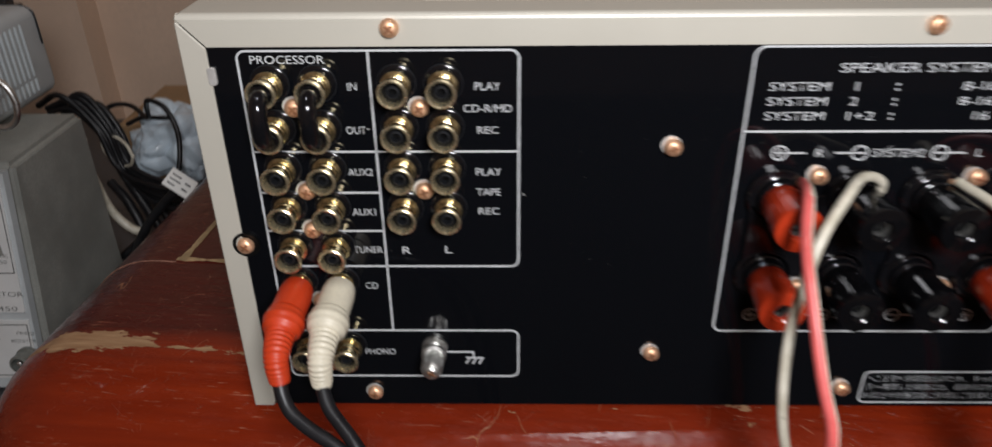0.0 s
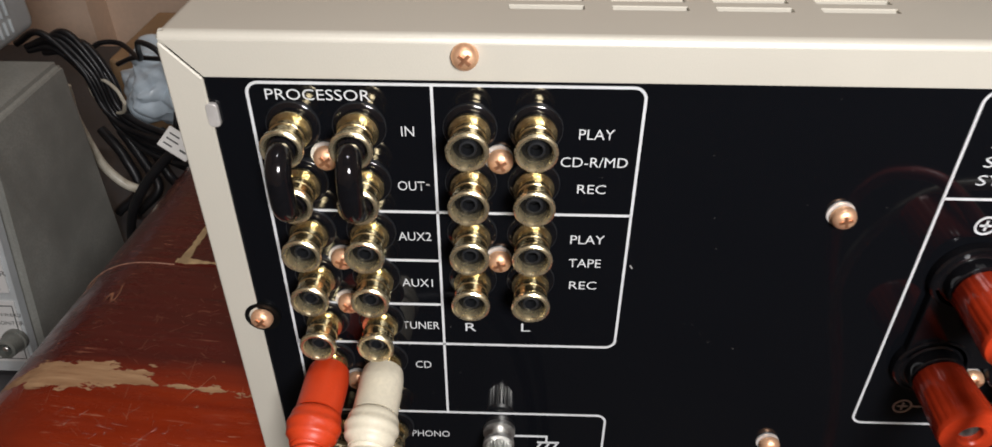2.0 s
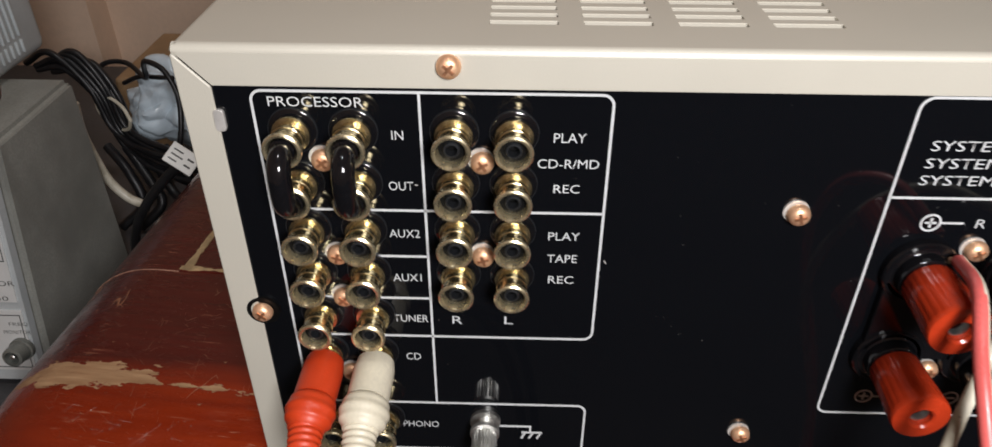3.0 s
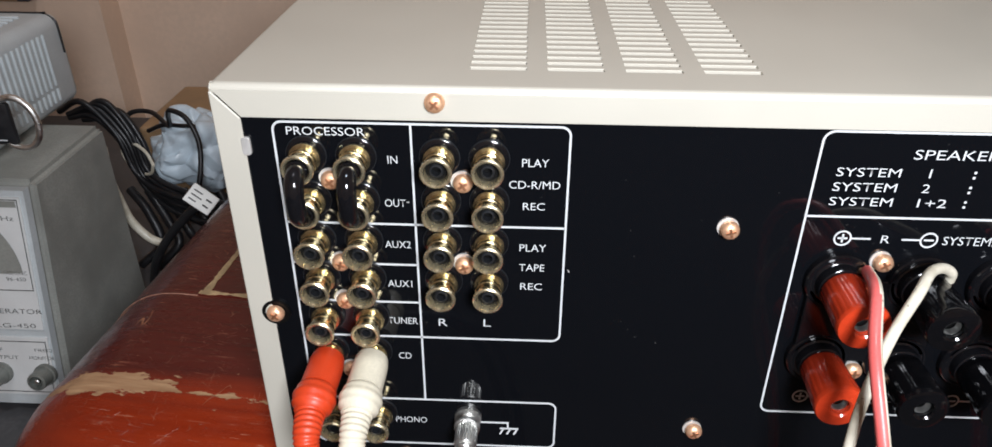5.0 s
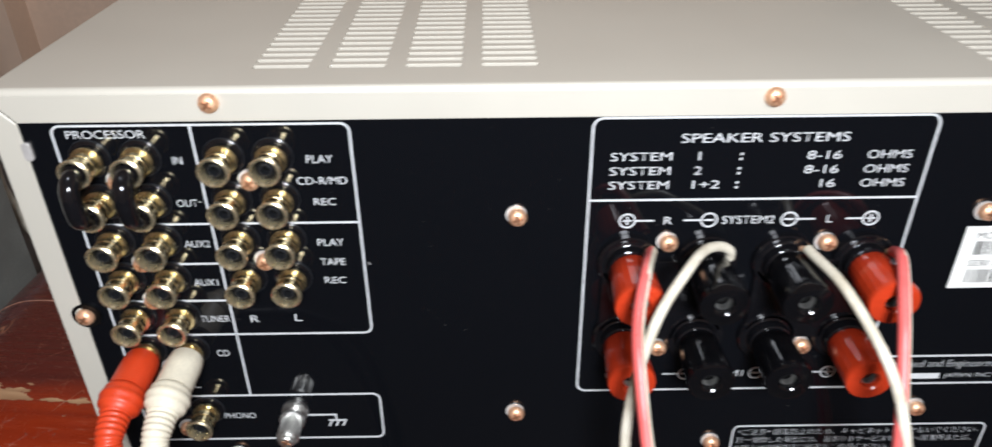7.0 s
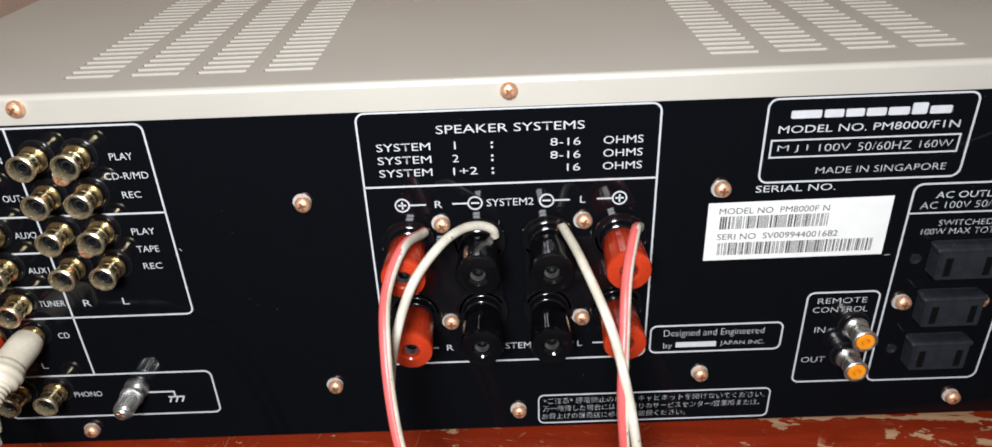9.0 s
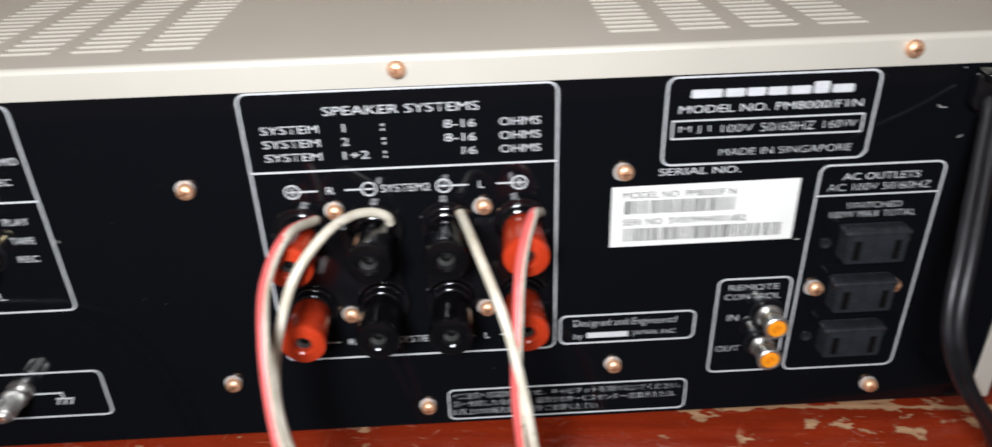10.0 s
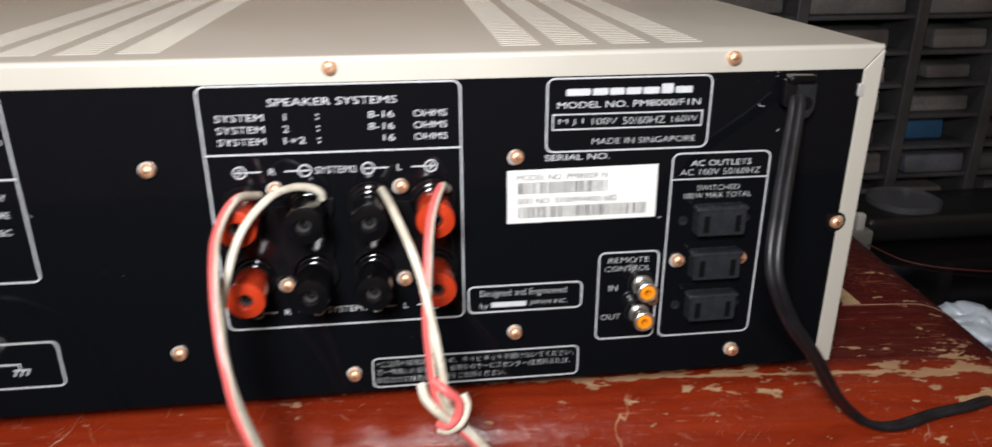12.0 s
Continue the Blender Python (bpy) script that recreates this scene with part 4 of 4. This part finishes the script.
# ---- phono cable with its two plugs ----
def phono_plug(parent, color, x, end, drop, label):
    """Straight moulded body, collar, then a ribbed sleeve that droops to its end."""
    a = Vector((x, -4.6, 70.2)) * MM
    body = tube([a, a + Vector((0.0, -0.007, -0.0002)), a + Vector((-0.0002, -0.0140, -0.0006))], lambda u: 0.0053 + 0.0004 * min(1, u * 5), 28, 6)
    p = part("plug", body, color, parent, label, (0, 0, 0), smooth=True)
    b = a + Vector((-0.0002, -0.0136, -0.0005))

    def collar_r(u):
        return 0.0058 + 0.0009 * math.sin(math.pi * min(1.0, u * 1.2)) - 0.0016 * max(0.0, u - 0.75) * 4 * 0.6 + 0.00012 * math.sin(u * 6 * math.pi)

    c = b + Vector((-0.0006, -0.0085, -0.0022))
    part("collar", tube([b, (b + c) / 2, c], collar_r, 28, 12), color, p, "", (0, 0, 0), smooth=True)
    e = Vector(end) * MM

    def sleeve_r(u):
        return 0.0046 - 0.0015 * u + 0.00019 * math.sin(u * 2 * math.pi * 13)

    mid = (c + e) / 2 + Vector((0, -0.0028, 0.0026))
    part("ribbed_sleeve", tube([c + Vector((0, 0.002, 0.0005)), mid, e], sleeve_r, 28, 60), color, p, "", (0, 0, 0), smooth=True)
    part("cable", tube([e + (mid - e) * 0.1, *[Vector(q) * MM for q in drop]], 0.0022, 14, 10), CABLE_BLACK, p, "thin black cable", (0, 0, 0), smooth=True)


phono = thing("phono_cable", (0.03, -0.04, 0.0), "pair of phono plugs, red and white, on black cables", "audio cable")
phono_plug(phono, RED_RUBBER, 24.9, (25.6, -37, 57.5), [(26.6, -39.5, 54.5), (29.6, -43, 50.5), (36, -47, 47.5), (45.5, -52, 44.5), (60, -60, 37), (78, -74, 10), (88, -86, -50), (92, -92, -140)], "red rubber phono plug")
phono_plug(phono, WHITE_RUBBER, 39.2, (38.4, -36.5, 56.0), [(39.6, -39.5, 54), (42, -43, 51), (46.3, -47, 48), (51.5, -52, 44), (60, -60, 34), (72, -72, 6), (82, -84, -50), (86, -90, -140)], "cream rubber phono plug")


# ---- loudspeaker cables ----
def speaker_cable(red, white, tail, label):
    place = (red[0][0] * MM, red[0][1] * MM, red[0][2] * MM)
    c = thing("speaker_cable", place, label, "speaker cable", "loudspeaker cables")
    part("red_lead", tube(mm(red), 0.00175, 16, 8, True), VINYL_RED, c, "red lead with a white stripe", smooth=True, extra=(VINYL_WHITE,))
    part("white_lead", tube(mm(white), 0.00155, 16, 8), VINYL_WHITE, c, "soiled white lead", smooth=True)
    for tip in (red, white):
        a, b = Vector(tip[0]), Vector(tip[1])
        part("bare_wire", tube(mm([a - (b - a) * 0.02 + Vector((-1.0, 1.6, -1.0)), a]), 0.0009, 8, 3), COPPER, c)
    for bm, material in tail:
        part("knot", bm, material, c, "", smooth=True)
    return c


speaker_cable(
    [(187.7, -4.7, 110.1), (182.6, -22.1, 114.7), (178.3, -37.6, 107.5), (178.4, -50.6, 94.1), (180.3, -60.7, 78.7), (182.6, -66.6, 68.6), (184.0, -68.3, 57.7), (188.0, -69.0, 41.8), (195, -69, 20), (203, -70, -10), (212, -72, -60), (218, -72, -150)],
    [(211.8, -4.5, 107.6), (211.0, -5.6, 110.8), (207.0, -7.6, 113.6), (201.0, -12.5, 115.2), (194.1, -21.7, 114.4), (185.0, -31.0, 105.1), (178.6, -38.9, 86.8), (176.8, -44.3, 68.0), (179.7, -46.8, 45.7), (187.6, -50.6, 21.8), (199, -61, -10), (209, -69, -60), (215, -71, -150)],
    [], "red and white twin loudspeaker cable hanging from two posts")
knot_red = tube(mm([(250.5, -58, 56), (255, -61.5, 53.5), (259.2, -61.5, 49), (259.0, -62, 43.5), (255.5, -62.5, 39.8), (252, -60, 38.8)]), 0.0018, 14, 8)
knot_white = tube(mm([(246.4, -55, 52.5), (247.6, -60, 50), (251.5, -62.5, 46), (255.5, -62.0, 41.5)]), 0.0018, 14, 8)
knot_loop = tube(mm([(261, -58, 49.5), (262.3, -60, 45.5), (260.2, -62, 40.5), (256, -62, 37.2), (252.2, -60, 36.6)]), 0.0017, 14, 8)
speaker_cable(
    [(260.4, -6.6, 110.3), (257.2, -16.5, 114.1), (252.5, -32.0, 107.0), (250.6, -43.0, 93.6), (249.3, -52.3, 78.1), (249.9, -55.3, 63.7), (251, -57, 52), (253, -58, 45), (258, -58, 37), (265, -58, 28), (274, -59, 16), (288, -61, -8), (300, -63, -60), (305, -63, -160)],
    [(234.9, -5.0, 110.5), (239.3, -25.1, 109.1), (246.7, -44.2, 95.5), (251.2, -53.5, 76.6), (253.8, -57.5, 60), (255.0, -59, 50), (256.5, -57.5, 43), (261, -57, 35.5), (268, -57, 26), (277, -58, 13), (291, -60, -10), (303, -62, -60), (308, -62, -160)],
    [(knot_red, VINYL_RED), (knot_white, VINYL_WHITE), (knot_loop, VINYL_WHITE)], "red and white twin loudspeaker cable tied in a knot")

# ---- instruments beside the table ----
slab("side_bench", -1.3, -0.16, 0.05, 0.70, -0.19, -0.146, SHELF_DARK, "dark low bench under the instruments", "bench")
GX, GY = -0.222, 0.315
gen = thing("signal_generator", (GX - 0.12, 0.26, -0.143), "grey metal signal generator with a printed dial face", "signal generator")


def leaning(x0, x1, z0, z1, out, thick):
    """A plate on the generator's leaning face: z0 and z1 along its height, out in front of it."""
    bm = bmesh.new()

    def at(x, z, o):
        u = (z + 0.143) / 0.155
        return bm.verts.new((x, 0.188 + 0.032 * u - o, z))

    a = [at(x, z, out) for x, z in ((x0, z0), (x1, z0), (x1, z1), (x0, z1))]
    b = [at(x, z, out - thick) for x, z in ((x0, z0), (x1, z0), (x1, z1), (x0, z1))]
    bm.faces.new(a), bm.faces.new(b[::-1])
    for k in range(4):
        bm.faces.new((a[k], b[k], b[(k + 1) % 4], a[(k + 1) % 4]))
    return bm


body = bmesh.new()
lo = [(GX - 0.25, 0.190), (GX, 0.190), (GX, GY), (GX - 0.25, GY)]
hi = [(GX - 0.25, 0.222), (GX, 0.222), (GX, GY), (GX - 0.25, GY)]
va, vb = [body.verts.new((x, y, -0.143)) for x, y in lo], [body.verts.new((x, y, 0.012)) for x, y in hi]
body.faces.new(va), body.faces.new(vb)
for k in range(4):
    body.faces.new((va[k], va[(k + 1) % 4], vb[(k + 1) % 4], vb[k]))
bmesh.ops.bevel(body, geom=list(body.edges), offset=0.004, segments=3, affect="EDGES")
part("case", body, GREY_CASE, gen, "olive-grey painted steel case", smooth=True)
part("bezel", leaning(GX - 0.247, GX - 0.003, -0.140, 0.009, 0.004, 0.006), GREY_LIGHT, gen)
part("dial_plate", leaning(GX - 0.24, GX - 0.006, -0.084, 0.005, 0.0052, 0.002), FACE_PLATE, gen, "pale printed dial plate")
part("socket_plate", leaning(GX - 0.24, GX - 0.005, -0.132, -0.090, 0.0052, 0.002), FACE_PLATE, gen, "pale printed socket plate")


def on_face(x, z, out):
    u = (z + 0.143) / 0.155
    return Vector((x, 0.188 + 0.032 * u - out, z))


def face_text(text, x0, x1, z0, z1):
    bm = writing(text, x0 + 0.0035, x1 + 0.0035, z0 - 0.0012, z1 - 0.0012, -0.01)
    for v in bm.verts:
        v.co = on_face(v.co.x, v.co.z, 0.0056)
    part("lettering", bm, PRINT, gen)


face_text("MHz", GX - 0.029, GX - 0.015, -0.0085, -0.0055)
face_text("HARMONIC", GX - 0.0285, GX - 0.013, -0.0445, -0.0420), face_text("96-450", GX - 0.0275, GX - 0.0145, -0.0488, -0.0462)
face_text("GENERATOR", GX - 0.052, GX - 0.008, -0.0715, -0.0682), face_text("SRG-450", GX - 0.046, GX - 0.014, -0.0815, -0.0785)
face_text("FREQ", GX - 0.018, GX - 0.006, -0.0990, -0.0965), face_text("MONITOR", GX - 0.0225, GX - 0.0055, -0.1045, -0.1020)
face_text("RF", GX - 0.046, GX - 0.040, -0.0990, -0.0965), face_text("OUTPUT", GX - 0.052, GX - 0.030, -0.1045, -0.1020)


def face_line(x0, x1, z0, z1):
    bm = bmesh.new()
    for a, b, c, d in ((x0, x1, z1 - 0.0006, z1), (x0, x1, z0, z0 + 0.0006), (x1 - 0.0006, x1, z0, z1)):
        bm.faces.new([bm.verts.new(on_face(x, z, 0.0055)) for x, z in ((a, c), (b, c), (b, d), (a, d))])
    part("printed_frame", bm, PRINT, gen)


face_line(GX - 0.238, GX - 0.0072, -0.0567, 0.0040), face_line(GX - 0.060, GX - 0.0062, -0.1300, -0.0925)
part("heading_band", leaning(GX - 0.238, GX - 0.0085, -0.0010, 0.0030, 0.0057, 0.0002), GREY_CASE, gen)
# dial arc
bm = bmesh.new()
for k in range(14):
    a0, a1 = radians(90 - 6.2 * k), radians(90 - 6.2 * (k + 1))
    pts = [on_face(GX - 0.060 + r * math.cos(a), -0.047 + r * math.sin(a), 0.0056) for r, a in ((0.032, a0), (0.048, a0), (0.048, a1), (0.032, a1))]
    bm.faces.new([bm.verts.new(p) for p in pts])
part("dial_scale", bm, GREY_CASE, gen, "grey quarter-round scale")
for x in (GX - 0.0095, GX - 0.040, GX - 0.082):
    p = on_face(x, -0.1160, 0.005)
    s = part("coax_socket", lathe([(0.0076, 0), (0.0076, -0.003), (0.0066, -0.0034), (0.0062, -0.012), (0.0045, -0.0125), (0.0042, -0.004), (0, -0.004)], 24), SOCKET_GREY, gen, "dark grey coaxial socket", p, (-11, 0, 0), True)
    part("pin", lathe([(0.0018, -0.004), (0.0018, -0.0115), (0.0012, -0.012), (0, -0.012)], 12), NICKEL, s, "", p)

scope = thing("louvred_instrument", (-0.34, 0.29, 0.0125), "light grey instrument with louvred steel cover standing on the generator", "test instrument")
part("cover", box(-0.52, -0.262, 0.205, 0.365, 0.0135, 0.081, 0.009, 4), GREY_LIGHT, scope, smooth=True)
louvre = mesh_from(box(-0.0012, 0.0012, -0.0011, 0.0011, -0.019, 0.019, 0.0006, 2), GREY_LIGHT, True)
short_louvre = mesh_from(box(-0.0012, 0.0012, -0.0011, 0.0011, -0.0045, 0.0045, 0.0006, 2), GREY_LIGHT, True)
for k in range(20):
    part("louvre", louvre, GREY_LIGHT, scope, "", (-0.2616, 0.217 + 0.0062 * k, 0.0525))
    part("louvre", short_louvre, GREY_LIGHT, scope, "", (-0.2616, 0.217 + 0.0062 * k, 0.0265))
rib = mesh_from(box(-0.055, 0.055, -0.0012, 0.0012, -0.001, 0.001, 0.0006, 2), GREY_LIGHT, True)
for k in range(20):
    part("top_rib", rib, GREY_LIGHT, scope, "", (-0.335, 0.217 + 0.0066 * k, 0.0815))
part("edge_trim", tube([Vector(p) for p in ((-0.40, 0.356, 0.0812), (-0.28, 0.356, 0.0812), (-0.2705, 0.356, 0.0811), (-0.2632, 0.356, 0.0765), (-0.2618, 0.356, 0.0715), (-0.2618, 0.356, 0.052))], 0.0009, 8, 6), MATT_BLACK, scope, smooth=True)
strap = thing("strap_handle", (-0.27, 0.2, 0.06), "black stitched strap with a steel ring hanging on the instrument", "strap")
part("webbing", box(-0.33, -0.205, 0.198, 0.2025, 0.048, 0.074, 0.002, 2), MATT_BLACK, strap, smooth=True)
bm = bmesh.new()
for k in range(12):
    for z in (0.0515, 0.0705):
        box(-0.305 + 0.0082 * k, -0.3005 + 0.0082 * k, 0.1974, 0.1982, z - 0.0003, z + 0.0003, bm=bm)
part("stitching", bm, INK, strap)
ring = [(-0.203 + 0.0125 * math.cos(a), 0.200, 0.0615 + 0.0155 * math.sin(a)) for a in (2 * math.pi * k / 12 for k in range(13))]
part("ring", tube([Vector(p) for p in ring], 0.0019, 12, 4), NICKEL, strap, "steel ring", smooth=True)


# ---- clutter between instruments and wall ----
def loose_cable(points, r, label, material=CABLE_BLACK):
    return solid("loose_cable", tube([Vector(p) for p in points], r, 10, 8), material, label, "cable", "tangled cables behind the table", smooth=True)


rng = random.Random(3)
for k in range(10):
    dx, dz = rng.uniform(-0.016, 0.016), rng.uniform(-0.010, 0.012)
    loose_cable([(-0.30 + dx, 0.41, -0.022 + dz * 0.4), (-0.275 + dx, 0.405, -0.016 + dz), (-0.254 + dx * 0.7, 0.40, -0.042 + dz), (-0.243 + dx * 0.6, 0.395, -0.078 + dz), (-0.205 + dx, 0.38, -0.094 + dz * 1.5), (-0.165, 0.37, -0.098 + dz * 1.5)], 0.0027, "black cable in a tied bundle")
for k in range(7):
    x = -0.262 + 0.016 * k
    loose_cable([(x, 0.395, -0.085), (x + 0.02, 0.38, -0.10 - 0.008 * (k % 3)), (x + 0.03, 0.37, -0.125), (x + 0.012, 0.36, -0.1425)], 0.004, "black cable coiled on the bench")
loose_cable([(-0.272, 0.43, -0.06), (-0.276, 0.43, -0.042), (-0.264, 0.43, -0.027), (-0.245, 0.43, -0.026), (-0.222, 0.41, -0.03), (-0.213, 0.395, -0.014), (-0.200, 0.375, -0.001), (-0.184, 0.366, -0.004), (-0.175, 0.360, -0.021), (-0.173, 0.350, -0.040), (-0.177, 0.342, -0.062)], 0.0021, "black cable looped over the plastic bag")
loose_cable([(-0.252, 0.43, -0.044), (-0.235, 0.425, -0.036), (-0.215, 0.42, -0.034), (-0.20, 0.41, -0.03)], 0.0020, "black cable behind the bundle")
loose_cable([(-0.147, 0.292, -0.036), (-0.165, 0.292, -0.052), (-0.185, 0.292, -0.075), (-0.198, 0.29, -0.10), (-0.205, 0.285, -0.1425)], 0.0034, "black cable with a paper tag")
loose_cable([(-0.2462, 0.345, -0.0218), (-0.2475, 0.345, -0.045), (-0.2445, 0.345, -0.065), (-0.239, 0.345, -0.087), (-0.228, 0.345, -0.103), (-0.215, 0.345, -0.110)], 0.0036, "white flat cable beside the generator", VINYL_WHITE)
solid("cable_tie", tube([Vector((-0.250 + 0.019 * math.cos(a), 0.398 - 0.012 * math.cos(a), -0.056 + 0.014 * math.sin(a))) for a in (2 * math.pi * k / 8 for k in range(9))], 0.0014, 8, 4), VINYL_WHITE, "pale twist tie round the cables", "cable tie", smooth=True)
tag = box(-0.0105, 0.0105, -0.0008, 0.0008, -0.0075, 0.0075, 0.0005, 1)
bmesh.ops.rotate(tag, verts=tag.verts, matrix=Euler((radians(-35), radians(40), 0)).to_matrix())
tag_ob = solid("paper_tag", tag, PAPER, "white paper tag with dark print on a black cable", "tag", place=(-0.148, 0.288, -0.034))
bars = bmesh.new()
for k, (u0, u1) in enumerate(((-0.008, -0.001), (-0.008, 0.0005), (-0.008, -0.002))):
    box(u0, u1, -0.0010, -0.0007, 0.0034 - 0.0036 * k - 0.0005, 0.0034 - 0.0036 * k + 0.0005, bm=bars)
box(0.003, 0.0075, -0.0010, -0.0007, -0.0035, -0.0022, bm=bars)
box(0.003, 0.0075, -0.0010, -0.0007, 0.0012, 0.0025, bm=bars)
bmesh.ops.rotate(bars, verts=bars.verts, matrix=Euler((radians(-35), radians(40), 0)).to_matrix())
part("print", bars, PRINT, tag_ob, "", (-0.148, 0.288, -0.034))


def crumpled(name, place, size, label, seed):
    bm = bmesh.new()
    bmesh.ops.create_icosphere(bm, subdivisions=5, radius=1.0)
    for v in bm.verts:
        p = v.co.copy()
        w = p + 0.25 * noise.noise_vector(p * 1.8 + Vector((seed, 0, 0)))
        gap, _ = noise.voronoi(w * 1.5 + Vector((0, seed, 0)))
        fine, _ = noise.voronoi(w * 3.6 + Vector((seed, 0, seed)))
        f = 0.86 + 0.30 * noise.noise(p * 1.6 + Vector((seed, 0, 0))) + 0.34 * min(gap[1] - gap[0], 0.6) + 0.09 * min(fine[1] - fine[0], 0.5)
        v.co = Vector((p.x * size[0], p.y * size[1], p.z * size[2])) * f
        v.co.z = max(v.co.z, -size[2] * 0.85)
    return solid(name, bm, BAG, label, "plastic bag", smooth=True, place=place)


crumpled("plastic_bag", (-0.212, 0.445, -0.068), (0.046, 0.035, 0.042), "crumpled pale blue-white plastic bag among the cables", 2.0)
solid("carton", box(-0.30, -0.14, 0.50, 0.62, -0.146, -0.072, 0.003), CARD, "small brown cardboard carton by the wall", "box")

# ---- dark shelving across the room ----
rack = thing("shelving_rack", (1.15, 0.66, FLOOR_Z), "dark shelving rack packed with drawers and boxes", "shelving")
RX0, RX1, RY0, RY1 = 0.58, 1.60, 0.62, 0.775
levels = [-0.40, -0.33, -0.26, -0.20, -0.155, -0.115, -0.075, -0.033, 0.008, 0.05, 0.095, 0.15, 0.22, 0.30, 0.40, 0.50]
cols = [RX0, 0.735, 0.893, 1.01, 1.15, 1.30, 1.45, RX1]
for x in cols:
    part("upright", box(x - 0.008, x + 0.008, RY0 - 0.004, RY1, FLOOR_Z, 0.55, 0.002), SHELF_DARK, rack)
for z in levels:
    part("shelf", box(RX0, RX1, RY0, RY1, z - 0.005, z, 0.001), SHELF_DARK, rack)
rng = random.Random(9)
for a, b in zip(cols, cols[1:]):
    for z0, z1 in zip(levels, levels[1:]):
        h = (z1 - z0 - 0.007) * rng.uniform(0.5, 0.9)
        m = rng.choice((DRAWER, DRAWER, DRAWER_B, SHELF_DARK))
        if a == 0.893 and z0 == -0.075:
            m, h = BLUE, 0.034
        y = RY0 + rng.uniform(0.0, 0.03)
        cut = rng.uniform(0.0, 0.3) * (b - a) if m is not BLUE else 0.02
        x0, x1 = (a + 0.010 + cut, b - 0.010) if rng.random() < 0.5 else (a + 0.010, b - 0.010 - cut)
        bm = box(x0, x1, y, RY1 - 0.01, z0 + 0.0005, z0 + h, 0.004)
        lean = rng.uniform(-0.02, 0.02)
        for v in bm.verts:
            if v.co.z > z0 + 0.01:
                v.co.z += lean * (v.co.x - a) * (h / 0.04)
                v.co.y += 0.12 * (v.co.z - z0)
        solid("drawer", bm, m, {DRAWER: "grey-brown storage drawer in the rack", DRAWER_B: "slate grey storage drawer in the rack", SHELF_DARK: "black storage box in the rack", BLUE: "blue plastic box in the rack"}[m], "drawer", "drawers in the rack", smooth=True)

slab("side_cabinet", 0.59, 1.7, 0.12, 0.61, FLOOR_Z, -0.165, BLACK_PLASTIC, "glossy black cabinet beyond the table", "cabinet")
dev = thing("black_device", (0.91, 0.56, -0.165), "black flat device with a grey oval pad", "device")
part("housing", box(0.80, 1.06, 0.51, 0.608, -0.1645, -0.132, 0.008, 3), MATT_BLACK, dev, smooth=True)
part("oval_pad", rounded_block(0.832, 0.918, 0.518, 0.602, -0.134, -0.129, 0.038, 0.003, 0.002), PAD, dev, "slate grey oval pad", smooth=True)
blk = thing("terminal_block", (0.77, 0.5, -0.165), "small pale terminal block with white caps", "terminal block")
part("block", box(0.750, 0.795, 0.49, 0.52, -0.1645, -0.138, 0.003), GREY_CASE, blk, smooth=True)
for x in (0.765, 0.780):
    part("cap", box(x - 0.005, x + 0.005, 0.495, 0.505, -0.139, -0.118, 0.002), PAPER, blk, smooth=True)
loose_cable([(0.79, 0.49, -0.155), (0.82, 0.45, -0.162), (0.88, 0.42, -0.162), (0.98, 0.40, -0.162)], 0.0009, "thin dark red lead on the black cabinet", LEAD_DARK)
crumpled("plastic_bag", (0.750, 0.262, -0.1435), (0.038, 0.040, 0.024), "crumpled white plastic bag on the black cabinet", 7.0)
